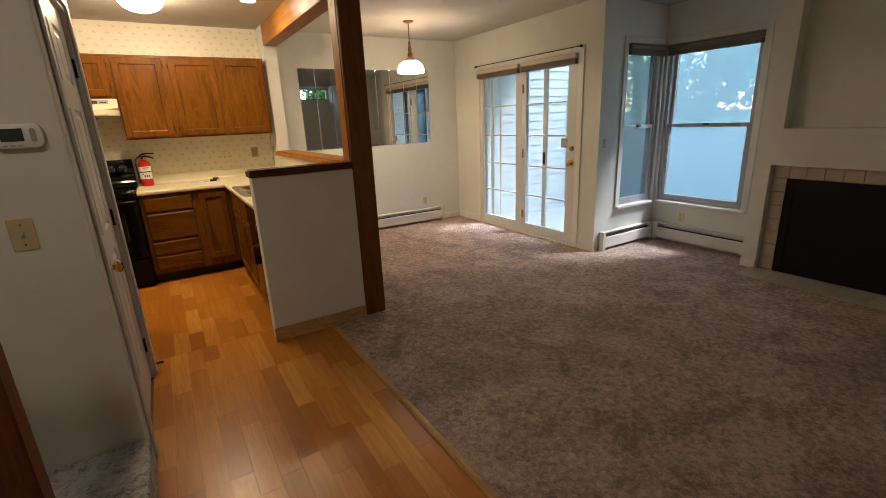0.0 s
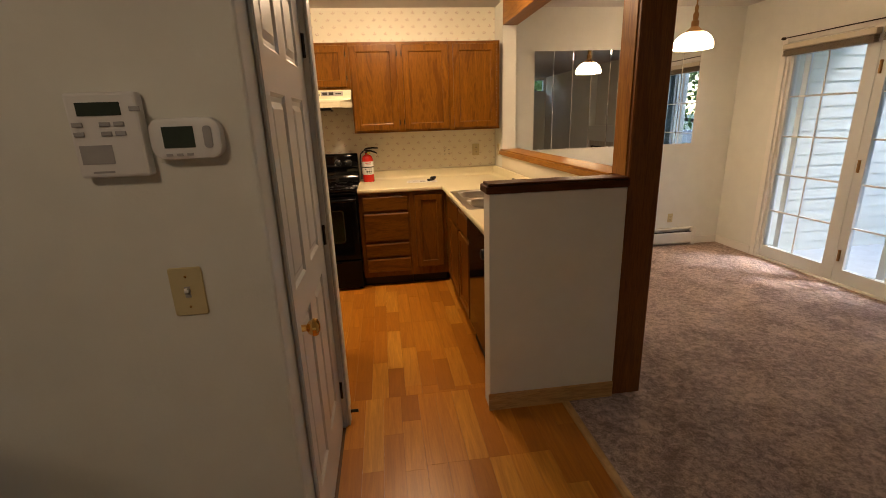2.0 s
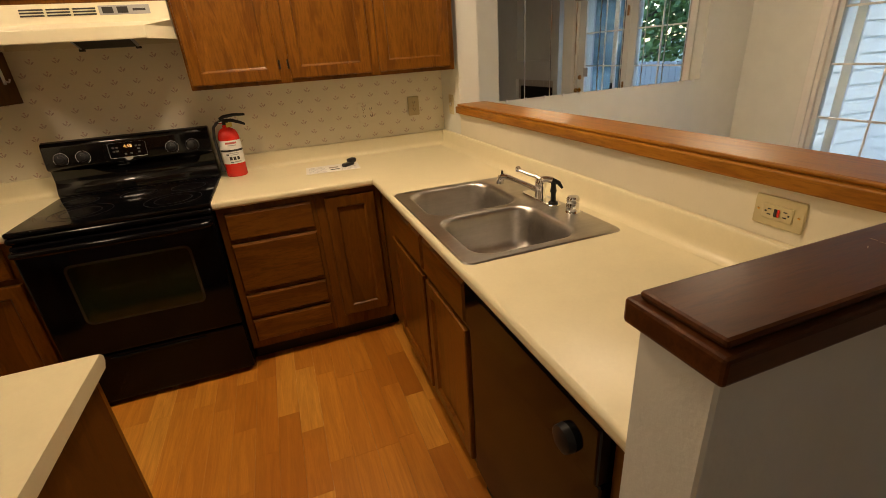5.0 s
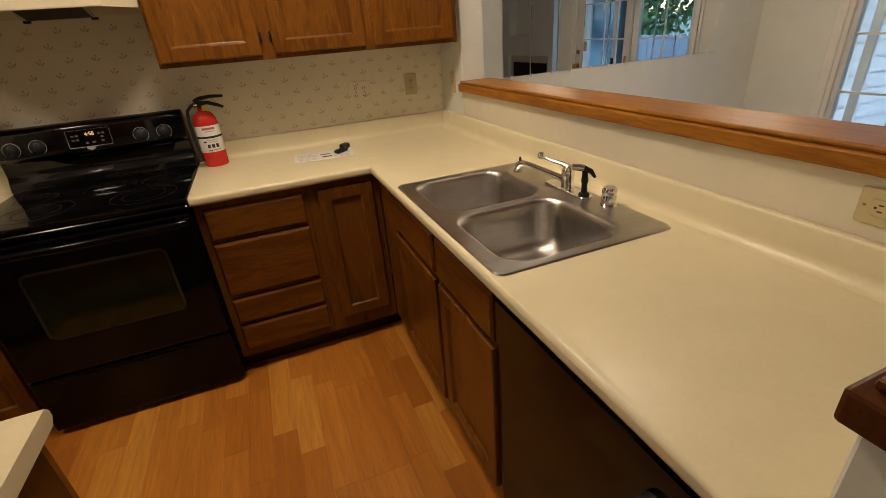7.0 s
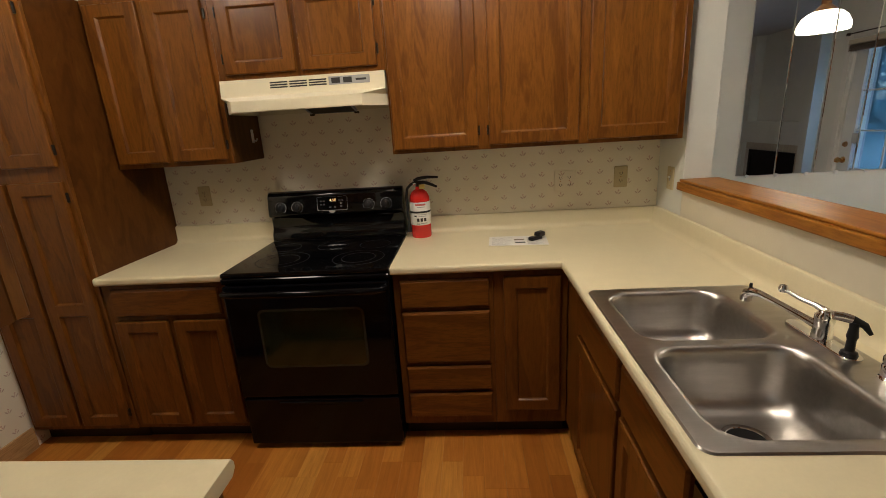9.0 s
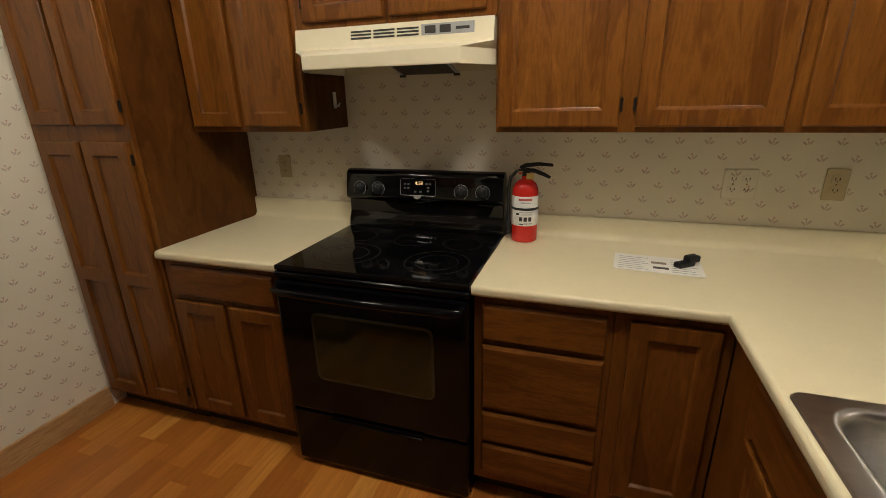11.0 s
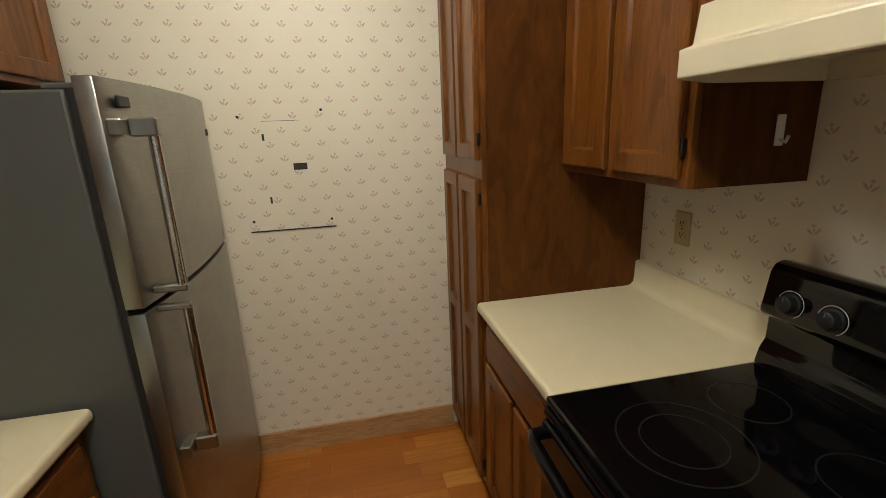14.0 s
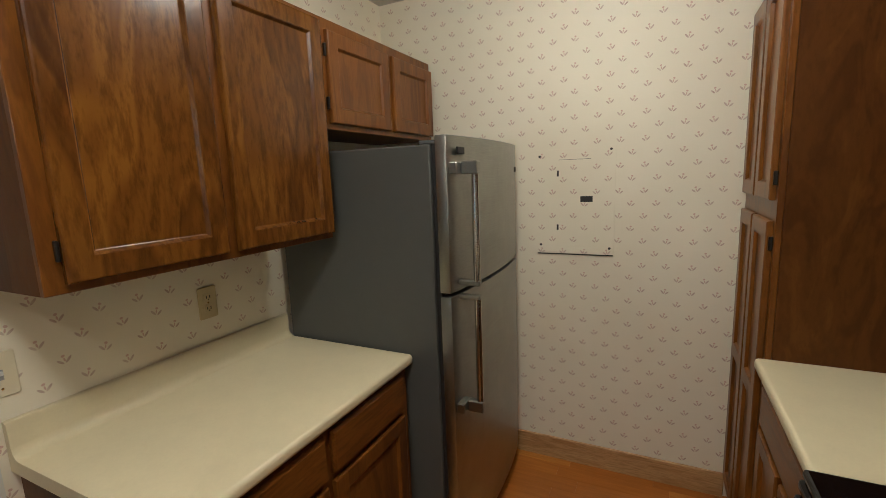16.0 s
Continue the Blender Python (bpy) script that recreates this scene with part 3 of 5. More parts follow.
def sash_window(name, at, turn, w, z0, z1, label, corner):
    """A double-hung window in local x (width) and z, with the room on -y."""
    t = thing(name, at, turn, label, "window", kind="structure")
    part("window_frame", wall_with_holes(-w / 2, w / 2, z0, z1, 0.02, 0.12, [(-w / 2 + 0.03, w / 2 - 0.03, z0 + 0.03, z1 - 0.03)], "x"), SASH, t)
    zm = z0 + (z1 - z0) * 0.50
    for nm, a, b, y in (("lower_sash", z0 + 0.031, zm + 0.02, 0.03), ("upper_sash", zm - 0.02, z1 - 0.031, 0.066)):
        s = part(nm, wall_with_holes(-w / 2 + 0.031, w / 2 - 0.031, a, b, y, y + 0.034, [(-w / 2 + 0.065, w / 2 - 0.065, a + 0.036, b - 0.036)], "x"), SASH, t)
        pane("glass_pane", boxes((-w / 2 + 0.065, w / 2 - 0.065, y + 0.015, y + 0.019, a + 0.036, b - 0.036)), s)
    # added sheet outside the sashes, only there to haze the view
    haze = part("haze_sheet", boxes((-w / 2 + 0.03, w / 2 - 0.03, 0.112, 0.113, z0 + 0.03, z1 - 0.03)), HAZE, t, "pale sheet added for the hazy glare in the window")
    haze.visible_shadow = False
    part("latch", boxes((-0.03, 0.03, 0.012, 0.03, zm + 0.005, zm + 0.022), bevel=0.003), BLACKMETAL, t)
    part("window_sill", boxes((-w / 2 - (0.05 if corner > 0 else -0.01), w / 2 + (0.05 if corner < 0 else -0.02), -0.045, 0.02, z0 - 0.03, z0 - 0.002), bevel=0.005), TRIM, t)
    part("casing", boxes((-w / 2 - (0.06 if corner > 0 else 0.012), -w / 2, -0.014, -0.001, z0 - 0.002, z1 + 0.06), (w / 2, w / 2 + (0.06 if corner < 0 else 0.02), -0.014, -0.001, z0 - 0.002, z1 + 0.06), (-w / 2, w / 2, -0.014, -0.001, z1, z1 + 0.06), bevel=0.003), TRIM, t)
    bl = part("blind", boxes((-w / 2 + 0.0, w / 2 - 0.0, -0.045, 0.012, z1 - 0.055, z1 - 0.01), bevel=0.004), SLAT, t, "raised grey-beige blind")
    for k in range(7):
        part("slat", boxes((-w / 2 + 0.01, w / 2 - 0.01, -0.04, 0.008, z1 - 0.105 + 0.0065 * k, z1 - 0.101 + 0.0065 * k)), SLAT, bl)
    return t
sash_window("window_1", (4.585, 3.2, 0), 0, 0.58, 0.46, 2.09, "narrow double-hung window with its blind raised", 1)
sash_window("window_2", (BX, 2.7025, 0), -90, 0.905, 0.46, 2.09, "wide double-hung window with its blind raised", -1)
hw = thing("window_3", (4.05, SOUTH - 0.06, 2.12), label="small high fixed window on the far wall", category="window", kind="structure")
part("window_frame", wall_with_holes(-0.55, 0.55, 0, 0.32, -0.05, 0.05, [(-0.52, 0.52, 0.03, 0.29)], "x"), SASH, hw)
pane("glass_pane", boxes((-0.52, 0.52, -0.004, 0.004, 0.03, 0.29)), hw)

# six-panel closet door with casing
cd = thing("door_closet", (-0.130, 3.15, 0.0), label="white six-panel closet door, closed, with a brass knob", category="door", kind="structure")
def panel_door(parent, w, h, t, mat):
    """Local: x into the room is +x, the width runs along -y from the hinge."""
    st, mid = 0.128, 0.11
    rows_z = ((0.24, 0.865), (0.985, 1.560), (1.675, h - 0.11))
    cols = ((st, w / 2 - mid / 2), (w / 2 + mid / 2, w - st))
    holes = [(-b, -a, z0, z1) for a, b in cols for z0, z1 in rows_z]
    d = part("door_leaf", wall_with_holes(-w, 0, 0.012, h, -t, 0, holes, "y"), mat, parent)
    for ya, yb, z0, z1 in holes:
        bm = bmesh.new()
        loops = []
        for inset, depth in ((0, 0), (0.010, -0.008), (0.024, -0.010), (0.044, -0.001)):
            loops.append([bm.verts.new((depth, y, z)) for y, z in ((ya + inset, z0 + inset), (yb - inset, z0 + inset), (yb - inset, z1 - inset), (ya + inset, z1 - inset))])
        for a, b in zip(loops, loops[1:]):
            for i in range(4):
                bm.faces.new((a[i], a[(i + 1) % 4], b[(i + 1) % 4], b[i]))
        bm.faces.new(loops[-1])
        back = [bm.verts.new((-t + 0.004, y, z)) for y, z in ((ya, z0), (yb, z0), (yb, z1), (ya, z1))]
        bm.faces.new(back[::-1])
        for i in range(4):
            bm.faces.new((loops[0][i], back[i], back[(i + 1) % 4], loops[0][(i + 1) % 4]))
        bmesh.ops.recalc_face_normals(bm, faces=bm.faces[:])
        part("raised_panel", bm, mat, d)
    return d
dl = panel_door(cd, 0.79, 2.03, 0.035, DOORPAINT)
part("door_knob", lathe([(0.031, 0), (0.031, 0.004), (0.026, 0.008), (0.011, 0.012), (0.010, 0.032), (0.019, 0.038), (0.027, 0.052), (0.025, 0.063), (0.012, 0.069), (0, 0.070)], 28, pose(0.0, -0.715, 0.89, 0, 90, 0)), BRASS, dl, "polished brass knob", True)
for z in (0.21, 1.0, 1.77):
    part("hinge", tube([(0.008, 0.004, z - 0.045), (0.008, 0.004, z + 0.045)], 0.007, 10), BLACKMETAL, dl, "dark bronze hinge")
part("door_jamb", boxes((-0.07, 0.0215, 0.0015, 0.0045, 0, 2.05), (-0.07, 0.0215, -0.7995, -0.793, 0, 2.05), (-0.07, 0.0215, -0.793, 0.0015, 2.034, 2.0495)), DOORPAINT, cd)
part("casing", boxes((0.0225, 0.036, 0.005, 0.06, 0, 2.10), (0.0225, 0.036, -0.855, -0.800, 0, 2.10), (0.0225, 0.036, -0.7995, 0.0045, 2.05, 2.10), bevel=0.004), DOORPAINT, cd)
part("door_stop", tube([(0.03, 0.055, 0.05), (0.075, 0.055, 0.05)], 0.008, 8), BLACKMETAL, cd, "black rubber-tipped door stop")

# mirror of tall strips held by clips
mir = thing("wall_mirror", (2.59, KB - 0.001, 1.14), label="wide wall mirror of nine vertical strips on clips", category="mirror")
NS = 9
sw = 1.78 / NS
for i in range(NS):
    part("mirror_strip", boxes((-0.89 + sw * i + 0.0022, -0.89 + sw * (i + 1) - 0.0022, -0.006, 0, 0, 0.95), bevel=0.0022), MIRROR, mir)
for i in range(12):
    part("clip", boxes((-0.83 + 0.1505 * i - 0.008, -0.83 + 0.1505 * i + 0.008, -0.010, 0, -0.012, 0.006), bevel=0.002), WHITEPLASTIC, mir)

# fireplace
fp = thing("fireplace", (CX + 0.06, 1.3, 0.0), label="black firebox framed by cream square tiles", category="fireplace", kind="structure")
part("backing", boxes((0.02, 0.06, -0.599, 0.634, 0.0, 0.944)), GROUT, fp)
part("firebox", wall_with_holes(-0.50, 0.515, 0.006, 0.83, -0.012, 0.01, [(-0.44, 0.455, 0.08, 0.74)], "y"), SOOT, fp, "black metal firebox surround")
part("fire_glass", boxes((0.0, 0.004, -0.44, 0.455, 0.08, 0.74)), SOOT, fp, "dark glass fire door")
part("louvre", boxes(*[(-0.006, 0.006, -0.42, 0.435, 0.755 + 0.022 * k, 0.765 + 0.022 * k) for k in range(3)]), SOOT, fp)
tz = 0.118
for k in range(7):
    part("tile", boxes((-0.002, 0.0195, 0.520, 0.632, 0.008 + tz * k, 0.004 + tz * (k + 1)), bevel=0.002), TILE, fp)
    part("tile", boxes((-0.002, 0.0195, -0.597, -0.505, 0.008 + tz * k, 0.004 + tz * (k + 1)), bevel=0.002), TILE, fp)
for k in range(10):
    part("tile", boxes((-0.002, 0.0195, -0.597 + 0.123 * k, -0.601 + 0.123 * (k + 1), 0.836, 0.942), bevel=0.002), TILE, fp)
hearth = thing("hearth", (CX - 0.16, 1.3, 0.006), label="flush hearth of grey-cream square tiles", category="hearth", kind="structure")
for i in range(2):
    for k in range(6):
        part("tile", boxes((-0.14 + 0.152 * i, 0.008 + 0.152 * i, 0.66 - 0.222 * k - 0.218, 0.66 - 0.222 * k, 0, 0.008), bevel=0.002), TILE, hearth)

def base_heater(name, at, turn, length, label):
    """A fin-tube skirting heater against a wall on +y."""
    t = thing(name, at, turn, label, "baseboard heater", "baseboard heaters")
    part("back_plate", boxes((-length / 2, length / 2, -0.012, -0.001, 0.02, 0.20)), HEATER, t)
    part("front_cover", prism([(-0.062, 0.035), (-0.056, 0.03), (-0.056, 0.135), (-0.050, 0.148), (-0.054, 0.151), (-0.062, 0.140)], -length / 2 + 0.05, length / 2 - 0.05, axis="x"), HEATER, t)
    part("top_hood", prism([(-0.012, 0.194), (-0.030, 0.190), (-0.034, 0.184), (-0.037, 0.186), (-0.032, 0.195), (-0.012, 0.2)], -length / 2 + 0.05, length / 2 - 0.05, axis="x"), HEATER, t)
    # fins coloured near-black so that the slot above the cover reads dark
    part("fins", boxes((-length / 2 + 0.05, length / 2 - 0.05, -0.048, -0.013, 0.06, 0.155)), DARKRECESS, t)
    for s in (-1, 1):
        part("end_cap", boxes(((s * length / 2) - 0.05 if s > 0 else -length / 2, length / 2 if s > 0 else -length / 2 + 0.05, -0.064, 0, 0.0, 0.205), bevel=0.005), HEATER, t)
    return t
base_heater("baseboard_heater", (2.60, KB, 0.006), 0, 2.05, "cream metal baseboard heater along the dining wall")
base_heater("baseboard_heater", (4.44, 3.2, 0.006), 0, 0.86, "short cream metal baseboard heater under the narrow window")
base_heater("baseboard_heater", (BX, 2.60, 0.006), -90, 1.06, "cream metal baseboard heater under the wide window")

# ---- lamps ----
DOMEGLOW = glow("lit_opal_dome", (1.0, 0.75, 0.45), DOME_POWER)
CANGLOW = glow("lit_recessed_bulb", (1.0, 0.75, 0.45), 45.0)
PANTRYGLOW = glow("lit_pantry_dome", (1.0, 0.75, 0.45), PANTRY_POWER)
HALLGLOW = glow("lit_hall_dome", (1.0, 0.80, 0.54), HALL_POWER)
SHADEGLOW = glow("lit_opal_shade", (1.0, 0.73, 0.43), SHADE_POWER)
dome = thing("ceiling_light", (0.25, 4.60, H), label="lit opal glass dome ceiling light in the kitchen", category="ceiling light")
part("base", lathe([(0, 0), (0.15, 0), (0.15, -0.012), (0.13, -0.02), (0, -0.02)], 40), WHITEPLASTIC, dome, "", True)
part("dome", lathe([(0.150, -0.02), (0.156, -0.04), (0.150, -0.07), (0.128, -0.10), (0.092, -0.122), (0.05, -0.134), (0.015, -0.137), (0, -0.137)], 40), DOMEGLOW, dome, "glowing opal glass dome", True)
dome_two = thing("ceiling_light", (-1.14, 4.52, H), label="lit opal glass dome ceiling light near the pantry", category="ceiling light")
part("base", lathe([(0, 0), (0.15, 0), (0.15, -0.012), (0.13, -0.02), (0, -0.02)], 40), WHITEPLASTIC, dome_two, "", True)
part("dome", lathe([(0.150, -0.02), (0.156, -0.04), (0.150, -0.07), (0.128, -0.10), (0.092, -0.122), (0.05, -0.134), (0.015, -0.137), (0, -0.137)], 40), PANTRYGLOW, dome_two, "glowing opal glass dome", True)
hall = thing("ceiling_light", (-0.55, 0.7, H), label="lit opal glass dome ceiling light in the entry", category="ceiling light")
part("base", lathe([(0, 0), (0.15, 0), (0.15, -0.012), (0.13, -0.02), (0, -0.02)], 40), WHITEPLASTIC, hall, "", True)
part("dome", lathe([(0.142, -0.02), (0.145, -0.035), (0.13, -0.062), (0.10, -0.083), (0.06, -0.096), (0.02, -0.1), (0, -0.1)], 40), HALLGLOW, hall, "glowing opal glass dome", True)
pend = thing("pendant_lamp", (2.70, 4.80, H), label="lit opal glass pendant lamp with aged brass fittings", category="pendant lamp")
part("canopy", lathe([(0, 0), (0.06, 0), (0.055, -0.012), (0.02, -0.026), (0, -0.026)], 28), OLDBRASS, pend, "", True)
part("stem", tube([(0, 0, -0.02), (0, 0, -0.27)], 0.006, 10), OLDBRASS, pend)
part("fitter", lathe([(0.008, -0.200), (0.014, -0.220), (0.012, -0.250), (0.022, -0.270), (0.018, -0.310), (0.028, -0.320), (0.028, -0.360), (0.05, -0.380), (0.075, -0.405), (0.06, -0.405), (0, -0.400)], 28), OLDBRASS, pend, "turned aged brass fitter", True)
part("shade", lathe([(0.05, -0.395), (0.09, -0.410), (0.125, -0.440), (0.145, -0.480), (0.148, -0.510), (0.144, -0.525), (0.138, -0.525), (0.142, -0.510), (0.138, -0.480), (0.118, -0.445), (0.085, -0.418), (0.05, -0.403)], 40), SHADEGLOW, pend, "glowing opal bell shade", True)
can = thing("recessed_light", (1.03, 4.52, H), label="lit recessed ceiling light above the sink", category="ceiling light")
part("trim_ring", lathe([(0.055, 0), (0.075, 0), (0.075, -0.006), (0.055, -0.010)], 32), WHITEPLASTIC, can, "", True)
part("bulb", lathe([(0.055, -0.002), (0.045, -0.010), (0.02, -0.016), (0, -0.017)], 32), CANGLOW, can, "glowing frosted bulb", True)

# ---- kitchen cabinets ----
def door_front(parent, x0, x1, z0, z1, hinge=0, mid=None, face=None):
    """An overlay frame-and-panel door on the plane y = 0, with a routed frame."""
    fr = 0.052
    bm = bmesh.new()
    spans = [(z0 + fr, z1 - fr)] if mid is None else [(z0 + fr, mid - fr / 2), (mid + fr / 2, z1 - fr)]
    body = wall_with_holes(x0, x1, z0, z1, -0.019, -0.001, [(x0 + fr, x1 - fr, a, b) for a, b in spans], "x")
    edge = [e for e in body.edges if all(abs(v.co.y + 0.019) < 1e-5 for v in e.verts) and (all(abs(v.co.x - x0) < 1e-5 for v in e.verts) or all(abs(v.co.x - x1) < 1e-5 for v in e.verts) or all(abs(v.co.z - z0) < 1e-5 for v in e.verts) or all(abs(v.co.z - z1) < 1e-5 for v in e.verts))]
    bmesh.ops.bevel(body, geom=edge, offset=0.006, segments=2, affect="EDGES", profile=0.5)
    bm.free()
    d = part("cabinet_door", body, face or OAK, parent)
    for a, b in spans:
        pb = bmesh.new()
        loops = []
        for ins, dep in ((0, -0.0185), (0.003, -0.0175), (0.009, -0.0085), (0.011, -0.0075)):
            loops.append([pb.verts.new((x, dep, z)) for x, z in ((x0 + fr + ins, a + ins), (x1 - fr - ins, a + ins), (x1 - fr - ins, b - ins), (x0 + fr + ins, b - ins))])
        for p, q in zip(loops, loops[1:]):
            for i in range(4):
                pb.faces.new((p[i], p[(i + 1) % 4], q[(i + 1) % 4], q[i]))
        pb.faces.new(loops[-1])
        bmesh.ops.recalc_face_normals(pb, faces=pb.faces[:])
        if pb.faces[-1].normal.y > 0:
            bmesh.ops.reverse_faces(pb, faces=pb.faces[:])
        part("panel", pb, face or OAK, d)
    if hinge:
        hx = x0 - 0.006 if hinge < 0 else x1 + 0.006
        for z in (z0 + 0.07, z1 - 0.07):
            part("hinge", boxes((hx - 0.004, hx + 0.004, -0.012, 0.0, z - 0.022, z + 0.022), bevel=0.002), BLACKMETAL, d, "dark bronze hinge")
    return d

def drawer_front(parent, x0, x1, z0, z1):
    bm = bmesh.new()
    loops = []
    for ins, top, dep in ((0, 0, -0.001), (0, 0, -0.011), (0.006, 0.012, -0.019)):
        loops.append([bm.verts.new((x, dep, z)) for x, z in ((x0 + ins, z0 + ins), (x1 - ins, z0 + ins), (x1 - ins, z1 - max(ins, top)), (x0 + ins, z1 - max(ins, top)))])
    for p, q in zip(loops, loops[1:]):
        for i in range(4):
            bm.faces.new((p[i], p[(i + 1) % 4], q[(i + 1) % 4], q[i]))
    bm.faces.new(loops[-1])
    bm.faces.new(loops[0][::-1])
    bmesh.ops.recalc_face_normals(bm, faces=bm.faces[:])
    return part("drawer_front", bm, OAK_H, parent)

def cabinet(name, at, turn, w, d, z0, z1, doors, drawers=(), toe=False, label="", group="", side=OAK_SIDE, inner_top=0.0005, face=None):
    """Local x runs 0..w, the face is at y = 0 and the back at y = d."""
    t = thing(name, at, turn, label, "cabinet", group)
    b0 = z0 + (0.095 if toe else 0)
    part("body", boxes((0.0005, w - 0.0005, 0.0185, d, b0, z1 - inner_top)), side, t)
    part("face_frame", boxes((0, w, 0, 0.018, b0, z1), bevel=0.0015), OAK, t)
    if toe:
        part("toe_kick", boxes((0.002, w - 0.002, 0.065, 0.08, z0 - 0.005, b0 - 0.0005)), DARKRECESS, t, "dark recessed toe kick")
    for dd in doors:
        door_front(t, *dd, face=face)
    for dr in drawers:
        drawer_front(t, *dr)
    return t

UP = "wall cabinets"
LOW = "base cabinets"
CB = KB - 0.002
# wall cabinets over the range counter
UF = 5.425
cabinet("wall_cabinet", (-0.080, UF, 0), 0, 1.341, CB - UF, 1.378, 2.140, [(0.010, 0.408, 1.396, 2.115, 1), (0.460, 0.868, 1.396, 2.115, -1), (0.912, 1.312, 1.396, 2.115, 0)], label="stained oak wall cabinet with three framed doors", group=UP)
cabinet("wall_cabinet", (-0.865, UF, 0), 0, 0.784, CB - UF, 1.757, 2.140, [(0.04, 0.375, 1.779, 2.115, -1), (0.400, 0.750, 1.779, 2.115, 1)], label="short stained oak cabinet above the range hood", group=UP)
cabinet("wall_cabinet", (-1.460, UF, 0), 0, 0.594, CB - UF, 1.378, 2.140, [(0.018, 0.27, 1.40, 2.115, 0), (0.298, 0.572, 1.40, 2.115, 1)], label="stained oak wall cabinet with two narrow doors", group=UP)
cabinet("pantry_cabinet", (KL + 0.002, 5.125, 0), 0, 0.573, CB - 5.125, 0.0, 2.140, [(0.03, 0.275, 1.425, 2.115, 0), (0.297, 0.548, 1.425, 2.115, 1), (0.03, 0.275, 0.125, 1.36, 0, 0.76), (0.297, 0.548, 0.125, 1.36, 1, 0.76)], toe=True, label="tall stained oak pantry cabinet with four doors", group="")
LF = 5.132
cabinet("base_cabinet", (-1.464, LF, 0), 0, 0.610, CB - LF, 0.0, 0.876, [(0.036, 0.294, 0.125, 0.688, 0), (0.324, 0.583, 0.125, 0.688, 0)], [(0.05, 0.57, 0.715, 0.85)], toe=True, label="stained oak base cabinet with a drawer over two doors", group=LOW)
cabinet("base_cabinet", (-0.084, LF, 0), 0, 0.448, CB - LF, 0.0, 0.876, [], [(0.032, 0.43, 0.712, 0.845), (0.032, 0.43, 0.437, 0.690), (0.032, 0.43, 0.291, 0.414), (0.032, 0.43, 0.143, 0.270)], toe=True, label="stained oak base cabinet with four drawers", group=LOW)
cabinet("base_cabinet", (0.3645, LF, 0), 0, 0.328, CB - LF, 0.0, 0.876, [(0.045, 0.295, 0.170, 0.845, 0)], toe=True, label="stained oak corner base cabinet with one door", group=LOW)
PF = 0.695
cabinet("base_cabinet", (PF, 5.130, 0), -90, 1.165, 1.295 - PF, 0.0, 0.876, [(0.235, 0.715, 0.125, 0.67, 0), (0.745, 1.135, 0.125, 0.67, 0)], [(0.235, 0.715, 0.700, 0.845), (0.745, 1.135, 0.700, 0.845)], toe=True, label="stained oak sink base cabinet with false drawer fronts", group=LOW, inner_top=0.16)

dw = thing("dishwasher", (PF, 3.960, 0), -90, "black built-in dishwasher under the counter", "dishwasher")
part("body", boxes((0.004, 0.604, 0.02, 0.57, 0.0, 0.868)), BLACKMAT, dw)
part("door", boxes((0.008, 0.600, -0.018, 0.019, 0.135, 0.715), bevel=0.004), BLACK, dw, "glossy black dishwasher door")
ctl = part("control_panel", boxes((0.008, 0.600, -0.03, 0.019, 0.722, 0.862), bevel=0.006, seg=2), BLACK, dw)
part("dial", lathe([(0.03, 0), (0.028, 0.016), (0.02, 0.02), (0, 0.02)], 24, pose(0.513, -0.03, 0.765, 90, 0, 0)), BLACKMAT, ctl, "", True)
part("toe_panel", boxes((0.008, 0.600, 0.03, 0.045, 0.0, 0.128)), BLACKMAT, dw)
piece("filler_panel", boxes((PF + 0.0, PF + 0.018, 3.2715, 3.354, 0.0, 0.874), bevel=0.001), OAK, "narrow oak filler strip beside the dishwasher", "panel")

# worktops with rolled front edge and splashback
def worktop(name, outline, rolled, label, hole=None, z1=0.914, t=0.038):
    """A slab on an outline; edges between the index pairs in rolled are rounded."""
    bm = bmesh.new()
    ring = [bm.verts.new((x, y, z1)) for x, y in outline]
    edges = [bm.edges.new((ring[i], ring[(i + 1) % len(ring)])) for i in range(len(ring))]
    if hole:
        hv = [bm.verts.new((x, y, z1)) for x, y in hole]
        edges += [bm.edges.new((hv[i], hv[(i + 1) % len(hv)])) for i in range(len(hv))]
    bmesh.ops.triangle_fill(bm, use_beauty=True, use_dissolve=False, edges=edges)
    top = bm.faces[:]
    ext = bmesh.ops.extrude_face_region(bm, geom=top)
    low = [v for v in ext["geom"] if isinstance(v, bmesh.types.BMVert)]
    for v in low:
        v.co.z -= t
    bmesh.ops.recalc_face_normals(bm, faces=bm.faces[:])
    keep = []
    for e in bm.edges:
        a, b = e.verts
        for i in rolled:
            p, q = Vector((*outline[i], 0)), Vector((*outline[(i + 1) % len(outline)], 0))
            if abs(a.co.z - b.co.z) < 1e-5 and {(round(a.co.x, 4), round(a.co.y, 4)), (round(b.co.x, 4), round(b.co.y, 4))} == {(round(p.x, 4), round(p.y, 4)), (round(q.x, 4), round(q.y, 4))}:
                keep.append(e)
    bmesh.ops.bevel(bm, geom=keep, offset=0.013, segments=4, affect="EDGES", profile=0.5)
    return piece(name, bm, COUNTER, label, "worktop", smooth=True)

